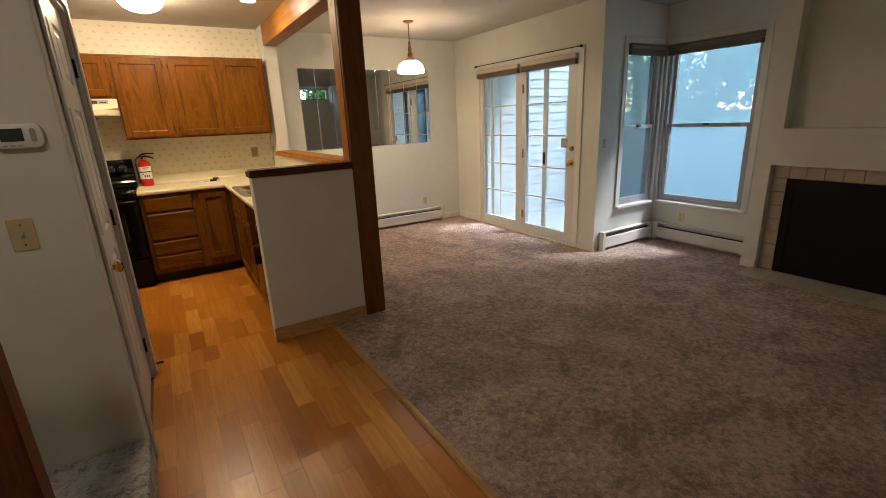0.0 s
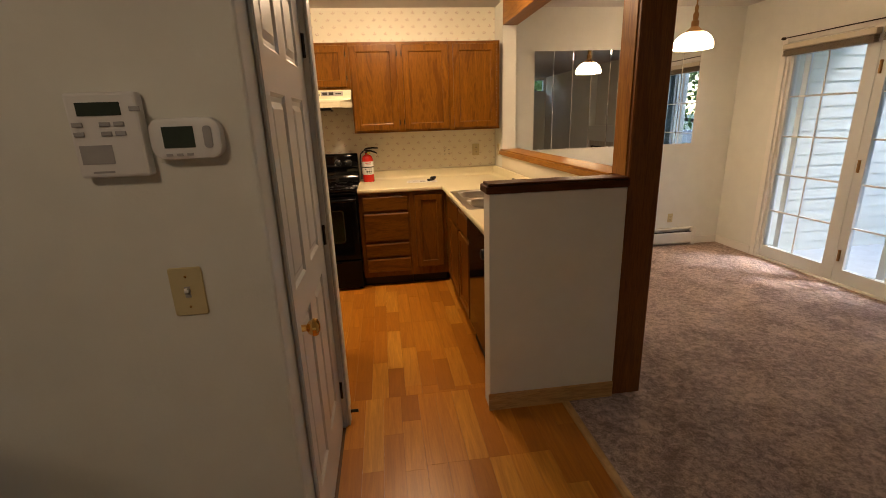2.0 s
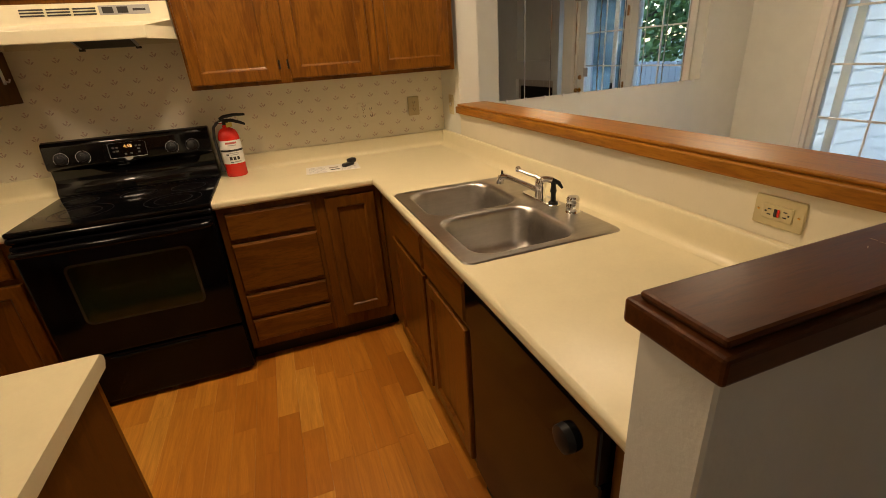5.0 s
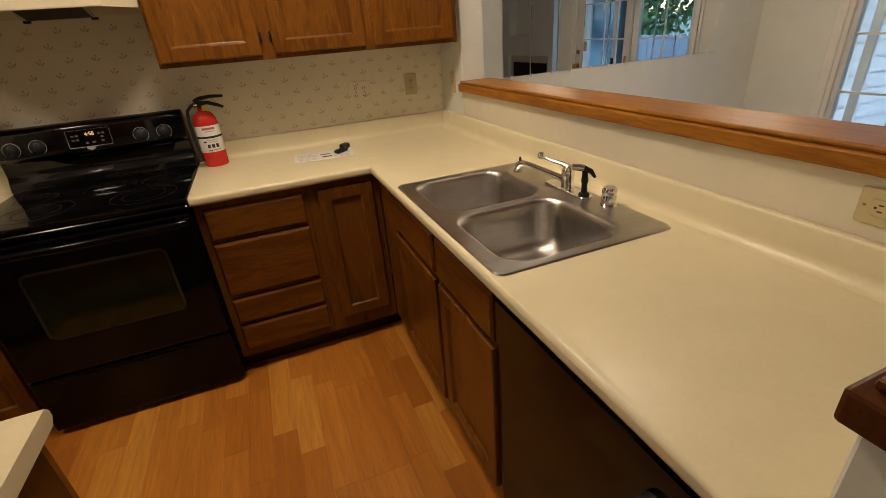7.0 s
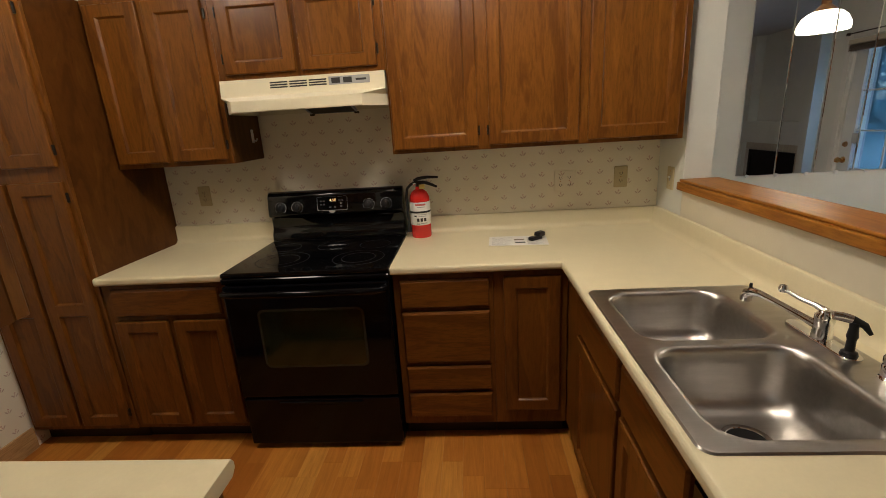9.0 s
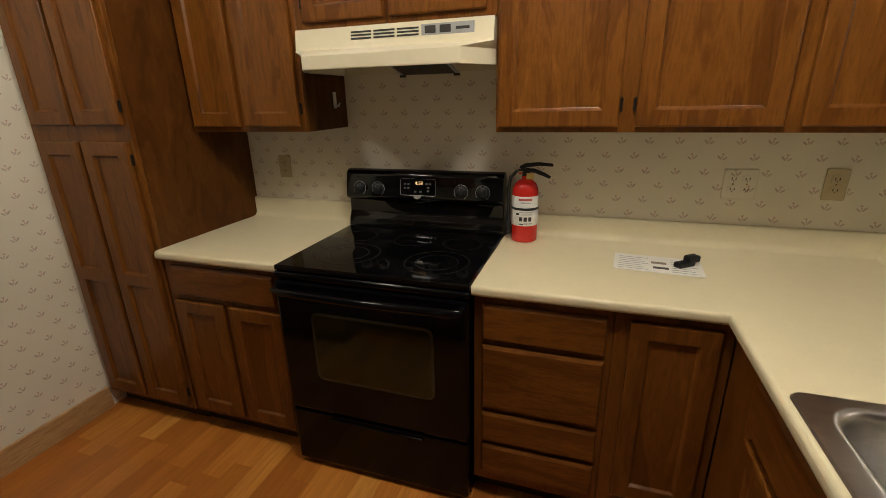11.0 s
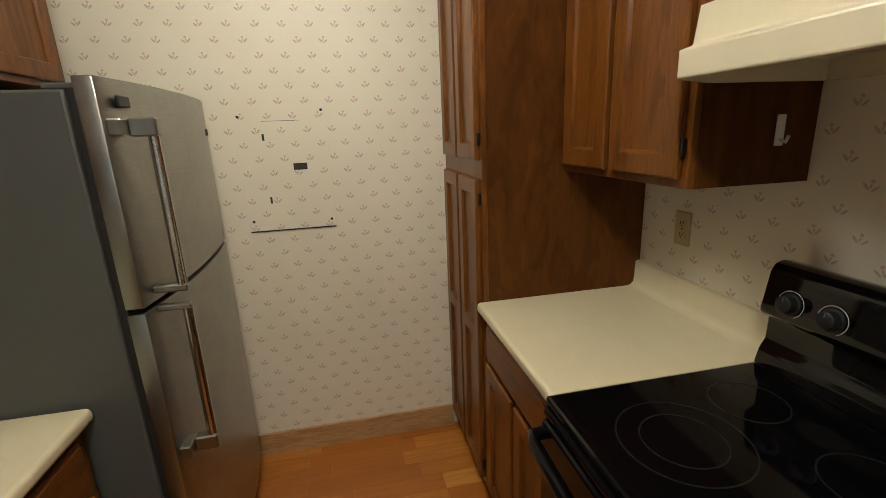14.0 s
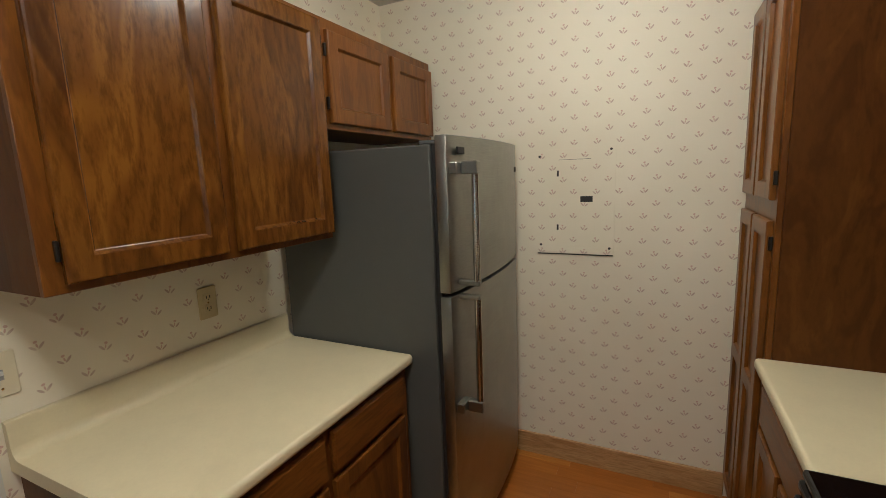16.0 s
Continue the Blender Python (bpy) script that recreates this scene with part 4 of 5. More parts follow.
def splash(x0, x1, y, z, top, axis, toward):
    """A coved splashback against the plane y (or x), rising from z to top on the side that toward gives."""
    k = toward
    out = [(y, z), (y + k * 0.050, z), (y + k * 0.036, z + 0.004), (y + k * 0.026, z + 0.014), (y + k * 0.022, z + 0.030), (y + k * 0.021, top - 0.008), (y + k * 0.016, top - 0.001), (y + k * 0.010, top), (y, top)]
    if axis == "x":
        return prism(out, x0, x1, axis="x")
    return prism([(a, b) for a, b in out], x0, x1, axis="y")

SINK = (0.672, 1.212, 3.945, 4.748)
wt = worktop("worktop", [(-0.086, 5.098), (0.655, 5.098), (0.655, 3.2725), (1.2985, 3.2725), (1.2985, KB - 0.001), (-0.086, KB - 0.001)], (0, 1), "cream laminate L-shaped worktop with a coved splashback", [(SINK[0] + 0.025, SINK[2] + 0.025), (SINK[1] - 0.025, SINK[2] + 0.025), (SINK[1] - 0.025, SINK[3] - 0.025), (SINK[0] + 0.025, SINK[3] - 0.025)])
part("splashback", splash(-0.086, 1.2985, KB - 0.001, 0.9143, 1.004, "x", -1), COUNTER, wt, "", True)
part("splashback", splash(3.2735, KB - 0.0225, 1.2985, 0.9145, 1.006, "y", -1), COUNTER, wt, "", True)
wt2 = worktop("worktop", [(-1.464, 5.098), (-0.855, 5.098), (-0.855, KB - 0.001), (-1.464, KB - 0.001)], (0,), "short cream laminate worktop between pantry and range")
part("splashback", splash(-1.464, -0.855, KB - 0.001, 0.9143, 1.015, "x", -1), COUNTER, wt2, "", True)
CF, CH = 3.990, 0.887
wt3 = worktop("worktop", [(-0.218, CF), (-1.146, CF), (-1.146, KW + 0.001), (-0.218, KW + 0.001)], (0,), "cream laminate worktop beside the fridge", z1=CH)
part("splashback", splash(-1.146, -0.218, KW + 0.001, CH + 0.0003, CH + 0.096, "x", 1), COUNTER, wt3, "", True)

# cabinets on the fridge wall
cabinet("base_cabinet", (-0.232, CF - 0.032, 0), 180, 0.910, CF - 0.034 - KW, 0.0, CH - 0.038, [(0.04, 0.440, 0.125, 0.665, 0), (0.470, 0.870, 0.125, 0.665, 0)], [(0.04, 0.440, 0.690, 0.825), (0.470, 0.870, 0.690, 0.825)], toe=True, label="stained oak base cabinet with two drawers over doors beside the fridge", group=LOW)
cabinet("wall_cabinet", (-0.215, 3.70, 0), 180, 0.885, 3.70 - KW - 0.002, 1.328, 2.11, [(0.037, 0.425, 1.348, 2.092, -1), (0.462, 0.880, 1.348, 2.092, 1)], label="stained oak wall cabinet with two framed doors and strong grain", group=UP, face=OAK_BOLD)
cabinet("wall_cabinet", (-1.1005, 3.70, 0), 180, 0.845, 3.70 - KW - 0.002, 1.724, 2.11, [(0.03, 0.430, 1.746, 2.070, -1), (0.468, 0.838, 1.746, 2.070, 0)], label="short stained oak cabinet above the fridge", group=UP)

# ---- electric range ----
rg = thing("range_cooker", (-0.853, 5.085, 0), label="black electric range with glass cooktop and oven", category="range")
W = 0.766
part("body", boxes((0.003, W - 0.003, 0.03, 0.66, 0.02, 0.895)), BLACK, rg)
part("cooktop", boxes((0.0, W, 0.0, 0.585, 0.896, 0.918), bevel=0.008, seg=2), BLACKGLASS, rg, "black glass cooktop")
part("front_trim", boxes((0.0, W, -0.006, 0.03, 0.868, 0.895), bevel=0.01, seg=3), BLACK, rg)
od = part("oven_door", boxes((0.006, W - 0.006, -0.012, 0.029, 0.295, 0.862), bevel=0.008, seg=2), BLACK, rg, "glossy black oven door")
part("window_edge", prism(round_rect(0.150, W - 0.126, 0.455, 0.748, 0.03), -0.0135, -0.0118, axis="y"), EDGEGLINT, od, "rim of the oven window with its edge glint in grey")
part("oven_window", prism(round_rect(0.161, W - 0.137, 0.466, 0.737, 0.022), -0.0145, -0.012, axis="y"), OVENGLASS, od, "dark oven window")
part("oven_handle", tube([(0.022, -0.010, 0.835), (0.026, -0.038, 0.835), (0.060, -0.050, 0.835), (W / 2, -0.060, 0.835), (W - 0.060, -0.050, 0.835), (W - 0.026, -0.038, 0.835), (W - 0.022, -0.010, 0.835)], 0.016, 14), BLACK, od, "", True)
st = part("storage_drawer", boxes((0.006, W - 0.006, -0.010, 0.029, 0.03, 0.286), bevel=0.008, seg=2), BLACK, rg)
part("drawer_grip", boxes((0.18, W - 0.18, -0.018, -0.010, 0.252, 0.272), bevel=0.004), BLACK, st)
bg = part("backguard", prism([(0.575, 0.918), (0.66, 0.918), (0.66, 1.172), (0.648, 1.187), (0.618, 1.192), (0.597, 1.185), (0.586, 1.168), (0.570, 1.066), (0.578, 1.055), (0.600, 1.047), (0.600, 0.985), (0.585, 0.96)], 0.004, W - 0.004, axis="x", bevel=0.006, seg=2), BLACKGLASS, rg, "black control backguard", True)
def on_panel(x, z):
    """A pose on the sloping control face, with z pointing out of it."""
    return pose(x, 0.5695 + (z - 1.066) * 0.157, z, 81.1, 0, 0)
for x in (0.077, 0.172, 0.574, 0.672):
    kn = part("knob", lathe([(0.027, 0), (0.026, 0.004), (0.021, 0.006), (0.019, 0.024), (0.015, 0.027), (0, 0.027)], 24, on_panel(x, 1.105)), BLACKMAT, bg, "", True)
    arc = bmesh.new()
    m = on_panel(x, 1.105)
    for k in range(20):
        a0, a1 = radians(-60 + 14 * k), radians(-60 + 14 * (k + 1) - 2)
        arc.faces.new([arc.verts.new(m @ Vector((r * math.cos(a), r * math.sin(a), 0.0015))) for r, a in ((0.0305, a0), (0.0325, a0), (0.0325, a1), (0.0305, a1))])
    part("dial_mark", arc, PRINT, kn)
    part("pointer", boxes((-0.001, 0.001, 0.006, 0.017, 0.0272, 0.0280)), DIMPRINT, kn).matrix_basis = m
dp = part("display_panel", prism(round_rect(-0.085, 0.085, -0.040, 0.036, 0.008), 0.0005, 0.002), PRINT, bg)
dp.matrix_basis = on_panel(0.371, 1.120)
part("display_glass", prism(round_rect(-0.083, 0.0845, -0.0375, 0.0355, 0.006), 0.0012, 0.0032), BLACKGLASS, dp)
digits = letters("4:58", 0.022)
bmesh.ops.translate(digits, verts=digits.verts[:], vec=(0.005, 0.016, 0.0036))
part("clock_digits", digits, LED, dp, "glowing orange clock digits")
for ix, iz in [(-0.062, 0.012), (-0.046, 0.012), (-0.062, -0.006), (-0.046, -0.006), (0.042, 0.014), (0.058, 0.014), (0.050, -0.002), (0.050, -0.018), (-0.012, -0.022), (0.014, -0.022)]:
    part("button", boxes((ix - 0.0055, ix + 0.0055, iz - 0.004, iz + 0.004, 0.003, 0.0038)), DIMPRINT, dp)
part("badge", prism([(-0.018, 0.008), (0.018, 0.008), (0.016, -0.004), (0, -0.010), (-0.016, -0.004)], 0.0, 0.004), BADGE, bg, "small plain metal badge").matrix_basis = on_panel(0.368, 1.0755)
for cx, cy, rr in ((0.215, 0.195, (0.125, 0.08)), (0.59, 0.185, (0.122, 0.08)), (0.143, 0.42, (0.078,)), (0.624, 0.42, (0.080,)), (0.398, 0.42, (0.080,))):
    for r in rr:
        part("burner_ring", lathe([(r - 0.0016, 0.9183), (r + 0.0016, 0.9183), (r + 0.0016, 0.9187), (r - 0.0016, 0.9187), (r - 0.0016, 0.9183)], 56, Matrix.Translation((cx, cy, 0))), RING, rg)
for x in (0.02, W - 0.05):
    part("foot", boxes((x, x + 0.03, 0.05, 0.08, -0.006, 0.02)), BLACKMAT, rg)

# ---- range hood ----
hd = thing("range_hood", (-0.866, 0, 1.605), label="almond enamel range hood under the short cabinet", category="range hood")
HW = 0.784
def hood_bm():
    """A box under the cabinet that flares into a skirt with cut-off front corners."""
    bm = bmesh.new()
    back, e0, e1 = KB - 0.002, 0.004, HW - 0.004
    def ring(z, pts):
        return [bm.verts.new((x, y, z)) for x, y in pts]
    skirt = [(e0, back), (e0, 5.445), (0.094, 5.298), (HW - 0.094, 5.298), (e1, 5.445), (e1, back)]
    inner = [(e0 + 0.008, back - 0.008), (e0 + 0.008, 5.448), (0.098, 5.306), (HW - 0.098, 5.306), (e1 - 0.008, 5.448), (e1 - 0.008, back - 0.008)]
    top = ring(0.150, [(e0, back), (e0, 5.412), (e1, 5.412), (e1, back)])
    waist = ring(0.076, [(e0, back), (e0, 5.402), (e1, 5.402), (e1, back)])
    flare, lip, turn, roof = ring(0.050, skirt), ring(0.0, skirt), ring(0.0, inner), ring(0.046, inner)
    bm.faces.new(top)
    for k in range(4):
        bm.faces.new((top[k], top[(k + 1) % 4], waist[(k + 1) % 4], waist[k]))
    for q in ((waist[0], waist[1], flare[1], flare[0]), (waist[1], flare[2], flare[1]), (waist[1], waist[2], flare[3], flare[2]), (waist[2], flare[4], flare[3]), (waist[2], waist[3], flare[5], flare[4]), (waist[3], waist[0], flare[0], flare[5])):
        bm.faces.new(q)
    for a, b in ((flare, lip), (lip, turn), (turn, roof)):
        for k in range(6):
            bm.faces.new((a[k], a[(k + 1) % 6], b[(k + 1) % 6], b[k]))
    bm.faces.new(roof)
    bmesh.ops.recalc_face_normals(bm, faces=bm.faces[:])
    sharp = [e for e in bm.edges if all(abs(v.co.y - 5.298) < 1e-5 for v in e.verts) or all(abs(v.co.z - 0.076) < 1e-5 for v in e.verts)]
    bmesh.ops.bevel(bm, geom=sharp, offset=0.004, segments=2, affect="EDGES", profile=0.5)
    return bm
part("hood_shell", hood_bm(), ALMOND, hd)
part("grease_filter", prism([(5.425, 0.040), (5.635, -0.012), (5.637, -0.004), (5.427, 0.048)], 0.352, 0.578, axis="x"), GREYSLOT, hd, "dark mesh grease filter")
for x in (0.345, 0.578):
    part("filter_rail", prism([(5.420, 0.037), (5.635, -0.016), (5.637, -0.002), (5.422, 0.051)], x, x + 0.007, axis="x"), SASH, hd)
    part("filter_clip", boxes((x - 0.008, x + 0.015, 5.626, 5.642, -0.022, -0.012), bevel=0.001), GREYSLOT, hd)
part("filter_rail", boxes((0.352, 0.578, 5.636, 5.641, -0.014, -0.002)), SASH, hd)
part("lamp_lens", boxes((0.10, 0.24, 5.36, 5.44, 0.036, 0.045), bevel=0.003), GREYBTN, hd, "unlit plastic hood lamp lens")
def hood_mark(name, x0, x1, z0, z1, mat):
    q = (0.15 - (z0 + z1) / 2) * 0.139
    part(name, boxes((x0, x1, 5.4095 - q, 5.4135 - q, z0, z1)), mat, hd)
for g in range(3):
    for r in range(3):
        hood_mark("vent_slot", 0.245 + 0.092 * g, 0.327 + 0.092 * g, 0.104 + 0.011 * r, 0.110 + 0.011 * r, GREYSLOT)
panel = part("switch_plate", boxes((0.522, 0.712, 5.4040, 5.4120, 0.102, 0.138), bevel=0.001), GREYBTN, hd, "grey metal switch plate")
for x in (0.535, 0.590):
    part("switch", boxes((x, x + 0.04, 5.4020, 5.4060, 0.108, 0.132), bevel=0.001), GREYSLOT, panel)
part("name_bar", boxes((0.648, 0.696, 5.4032, 5.4060, 0.115, 0.124)), GREYSLOT, panel)
hk = thing("wall_hook", (-0.8665, 5.655, 1.50), label="small white stick-on hook under the hood", category="hook")
part("plate", boxes((0, 0.005, -0.012, 0.012, -0.035, 0.035), bevel=0.002), WHITEPLASTIC, hk)
part("hook", tube([(0.004, 0, -0.02), (0.02, 0, -0.026), (0.026, 0, -0.012)], 0.004, 8), WHITEPLASTIC, hk)
hk2 = thing("wall_hook", (-0.0795, 5.62, 1.52), label="tiny white hook on the cabinet side", category="hook")
part("hook", tube([(0, 0, 0), (-0.012, 0, -0.004), (-0.016, 0, 0.006)], 0.004, 8), WHITEPLASTIC, hk2)

# ---- fridge ----
fr = thing("refrigerator", (-1.552, KW + 0.026, 0), label="stainless steel top-freezer refrigerator with bar handles", category="refrigerator")
part("cabinet_shell", boxes((-0.385, 0.392, 0, 0.705, 0.02, 1.648), bevel=0.006, seg=2), FRIDGEGREY, fr, "plain grey side panels")
def bowed(z0, z1):
    n = 14
    out = [(-0.394, 0.725), (0.394, 0.725)]
    out += [(0.394 - 0.788 * i / n, 0.768 + 0.030 * (1 - (2 * i / n - 1) ** 2)) for i in range(n + 1)]
    return prism(out, z0, z1, bevel=0.004, seg=2)
d1 = part("freezer_door", bowed(1.130, 1.676), FRIDGESTEEL, fr, "", True)
d2 = part("fridge_door", bowed(0.085, 1.117), FRIDGESTEEL, fr, "", True)
part("door_gasket", boxes((-0.375, 0.380, 0.7055, 0.7245, 0.09, 1.655)), RUBBER, fr)
part("base_grille", boxes((-0.38, 0.385, 0.60, 0.74, 0.0, 0.08), bevel=0.004), BLACKMAT, fr)
for d, z0, z1 in ((d1, 1.165, 1.585), (d2, 0.675, 1.115)):
    part("bar_handle", tube([(0.336, 0.845, z0), (0.336, 0.845, z1)], 0.0125, 16), HANDLESTEEL, d, "brushed steel bar handle", True)
    zz = z1 - 0.02 if d is d1 else z0 + 0.02
    part("handle_bracket", boxes((0.318, 0.385, 0.770, 0.800, zz - 0.02, zz + 0.02), (0.320, 0.352, 0.80, 0.86, zz - 0.022, zz + 0.022), bevel=0.004), FRIDGESTEEL, d)
part("handle_bracket", boxes((0.323, 0.349, 0.775, 0.858, 1.152, 1.172), bevel=0.004), FRIDGESTEEL, d1)
part("handle_bracket", boxes((0.323, 0.349, 0.775, 0.858, 1.102, 1.118), bevel=0.004), FRIDGESTEEL, d2)
part("badge", boxes((0.285, 0.345, 0.782, 0.789, 1.612, 1.637), bevel=0.002), BLACKMAT, d1, "small plain dark badge")
part("lock_badge", boxes((-0.370, -0.350, 0.772, 0.778, 1.545, 1.570), bevel=0.001), GREYSLOT, d1)
part("top_hinge", boxes((0.32, 0.385, 0.66, 0.74, 1.649, 1.662), bevel=0.003), FRIDGEGREY, fr)

# ---- sink and taps ----
SZ = 0.9145
sk = thing("kitchen_sink", ((SINK[0] + SINK[1]) / 2, (SINK[2] + SINK[3]) / 2, SZ), label="brushed stainless double-bowl sink set in the worktop", category="sink")
hx, hy = (SINK[1] - SINK[0]) / 2, (SINK[3] - SINK[2]) / 2
bowls = ((-hx + 0.05, hx - 0.125, -hy + 0.035, -0.015), (-hx + 0.05, hx - 0.125, 0.018, hy - 0.035))
bm = bmesh.new()
rings = []
for ins, z in ((0, 0.0), (0.004, 0.004), (0.009, 0.0045), (0.018, 0.0045)):
    rings.append([bm.verts.new((x, y, z)) for x, y in round_rect(-hx + ins, hx - ins, -hy + ins, hy - ins, 0.03 - ins if ins < 0.015 else 0.0005)])
for a, b in zip(rings, rings[1:]):
    for i in range(len(a)):
        bm.faces.new((a[i], a[(i + 1) % len(a)], b[(i + 1) % len(a)], b[i]))
lips = []
deck = hx - 0.112
for (bx0, bx1, by0, by1), (cy0, cy1) in zip(bowls, ((-hy + 0.018, 0.0015), (0.0015, hy - 0.018))):
    lip = [bm.verts.new((x, y, 0.0045)) for x, y in round_rect(bx0 - 0.010, bx1 + 0.010, by0 - 0.010, by1 + 0.010, 0.085)]
    cell = [bm.verts.new((x, y, 0.0045)) for x, y in round_rect(-hx + 0.018, deck, cy0, cy1, 0.0005)]
    for i in range(len(lip)):
        bm.faces.new((cell[i], cell[(i + 1) % len(lip)], lip[(i + 1) % len(lip)], lip[i]))
    lips.append(lip)
bm.faces.new([bm.verts.new((x, y, 0.0045)) for x, y in ((deck, -hy + 0.018), (hx - 0.018, -hy + 0.018), (hx - 0.018, hy - 0.018), (deck, hy - 0.018))])
for (bx0, bx1, by0, by1), lip in zip(bowls, lips):
    prev = lip
    for ins, z in ((-0.006, 0.0044), (0.0, 0.003), (0.005, -0.002), (0.010, -0.012), (0.014, -0.05), (0.02, -0.115), (0.028, -0.140), (0.045, -0.156), (0.07, -0.1615), (0.092, -0.163)):
        ring = [bm.verts.new((x, y, z)) for x, y in round_rect(bx0 + ins, bx1 - ins, by0 + ins, by1 - ins, max(0.075 - ins * 0.4, 0.03))]
        for i in range(len(ring)):
            bm.faces.new((prev[i], prev[(i + 1) % len(ring)], ring[(i + 1) % len(ring)], ring[i]))
        prev = ring
    bm.faces.new(prev)
bmesh.ops.recalc_face_normals(bm, faces=bm.faces[:])
part("basin", bm, STEEL, sk, "", True)
for bx0, bx1, by0, by1 in bowls:
    c = Matrix.Translation(((bx0 + bx1) / 2, (by0 + by1) / 2 + 0.025, -0.1618))
    dr = part("drain", lathe([(0.058, 0.0), (0.055, 0.003), (0.046, 0.002), (0.042, -0.002)], 32, c), CHROME, sk, "", True)
    part("drain_hole", lathe([(0.0, 0.0006), (0.043, 0.0006)], 32, c), SOOT, dr)

tp = thing("kitchen_faucet", (1.158, 4.345, SZ + 0.0045), label="chrome single-lever faucet with black side sprayer", category="faucet")
tp.scale = (0.9, 0.9, 0.9)
part("escutcheon", prism(round_rect(-0.026, 0.026, -0.125, 0.125, 0.024), 0, 0.008, bevel=0.002), CHROME, tp, "", True)
part("body", lathe([(0.026, 0.008), (0.024, 0.03), (0.022, 0.05), (0.024, 0.056), (0.024, 0.078), (0.016, 0.092), (0, 0.094)], 28), CHROME, tp, "", True)
part("spout", tube([(-0.005, 0.015, 0.04), (-0.015, 0.06, 0.046), (-0.032, 0.13, 0.055), (-0.048, 0.195, 0.062), (-0.057, 0.228, 0.060), (-0.061, 0.246, 0.050), (-0.063, 0.252, 0.034), (-0.063, 0.252, 0.022)], [0.013, 0.011, 0.010, 0.011, 0.015, 0.018, 0.019, 0.018], 14), CHROME, tp, "", True)
part("spout_cap", lathe([(0.006, 0), (0.005, 0.018), (0.004, 0.024), (0, 0.024)], 16, Matrix.Translation((-0.059, 0.24, 0.062))), BLACKMAT, tp, "", True)
part("lever", tube([(0.0, 0.0, 0.088), (-0.012, 0.025, 0.098), (-0.028, 0.06, 0.102), (-0.045, 0.098, 0.114)], [0.012, 0.008, 0.006, 0.006], 12), CHROME, tp, "", True)
part("lever_knob", lathe([(0, -0.014), (0.010, -0.010), (0.014, 0), (0.010, 0.010), (0, 0.014)], 20, Matrix.Translation((-0.049, 0.106, 0.118))), CHROME, tp, "", True)
sp = part("side_sprayer", lathe([(0.020, 0.008), (0.018, 0.016), (0.011, 0.02), (0.010, 0.05), (0.013, 0.06), (0.010, 0.085), (0.012, 0.10), (0, 0.104)], 20, Matrix.Translation((0.0, -0.095, 0))), BLACKMAT, tp, "black pull-out sprayer", True)
part("trigger", tube([(0.030, -0.112, 0.072), (0.018, -0.104, 0.094), (-0.006, -0.090, 0.106)], [0.005, 0.009, 0.012], 14), BLACKMAT, sp, "", True)
part("spray_head", tube([(-0.005, -0.090, 0.106), (-0.024, -0.081, 0.111), (-0.040, -0.074, 0.112)], [0.0125, 0.0125, 0.011], 14), CHROME, sp, "chrome spray tip", True)
ag = thing("air_gap_cap", (1.176, 4.165, SZ + 0.0045), label="chrome dishwasher air gap cap on the sink deck", category="cap")
part("cap", lathe([(0.026, 0), (0.024, 0.004), (0.022, 0.006), (0.022, 0.03), (0.0205, 0.032), (0.0205, 0.036), (0.022, 0.038), (0.022, 0.05), (0.018, 0.056), (0, 0.057)], 28), CHROME, ag, "", True)

# ---- fire extinguisher ----
fe = thing("fire_extinguisher", (0.004, 5.650, 0.9145), 14, "red fire extinguisher with white label and black hose", "fire extinguisher")
part("cylinder", lathe([(0, 0), (0.050, 0), (0.054, 0.006), (0.054, 0.205), (0.051, 0.225), (0.042, 0.244), (0.028, 0.256), (0.018, 0.260), (0.018, 0.275), (0, 0.275)], 40), RED, fe, "", True)
part("label", lathe([(0.0546, 0.072), (0.0548, 0.0725), (0.0548, 0.1955), (0.0546, 0.196)], 40), LABELW, fe, "white printed label", True)
def wrap(name, a0, a1, z0, z1, mat, r=0.0552):
    bm = bmesh.new()
    n = 6
    pts = [(radians(a0 + (a1 - a0) * i / n)) for i in range(n + 1)]
    for p, q in zip(pts, pts[1:]):
        bm.faces.new([bm.verts.new((r * math.cos(a), r * math.sin(a), z)) for a, z in ((p, z0), (q, z0), (q, z1), (p, z1))])
    part(name, bm, mat, fe)
for a0, a1, z0, z1, mt in ((235, 295, 0.178, 0.188, REDINK), (245, 290, 0.168, 0.172, GREYBTN), (240, 300, 0.128, 0.131, GREYBTN), (225, 240, 0.118, 0.126, RUBBER), (250, 295, 0.119, 0.122, GREYBTN), (240, 254, 0.092, 0.110, GREYSLOT), (260, 274, 0.092, 0.110, GREYSLOT), (280, 294, 0.092, 0.110, GREYSLOT), (240, 258, 0.078, 0.082, RUBBER), (262, 300, 0.080, 0.084, GREYBTN)):
    wrap("label_print", a0, a1, z0, z1, mt)
part("strap", lathe([(0.0552, 0.138), (0.0566, 0.139), (0.0566, 0.147), (0.0552, 0.148)], 40), RUBBER, fe, "black retaining strap", True)
part("valve", boxes((-0.016, 0.016, -0.013, 0.013, 0.27, 0.305), bevel=0.004), BLACKMETAL, fe)
part("carry_handle", tube([(-0.02, 0, 0.296), (0.03, -0.01, 0.296), (0.07, -0.018, 0.281), (0.095, -0.022, 0.268)], [0.008, 0.009, 0.008, 0.006], 10), BLACKMAT, fe, "", True)
part("squeeze_lever", tube([(-0.025, 0, 0.306), (0.0, 0, 0.317), (0.05, -0.01, 0.322), (0.105, -0.02, 0.318)], [0.008, 0.009, 0.008, 0.006], 10), BLACKMAT, fe, "", True)
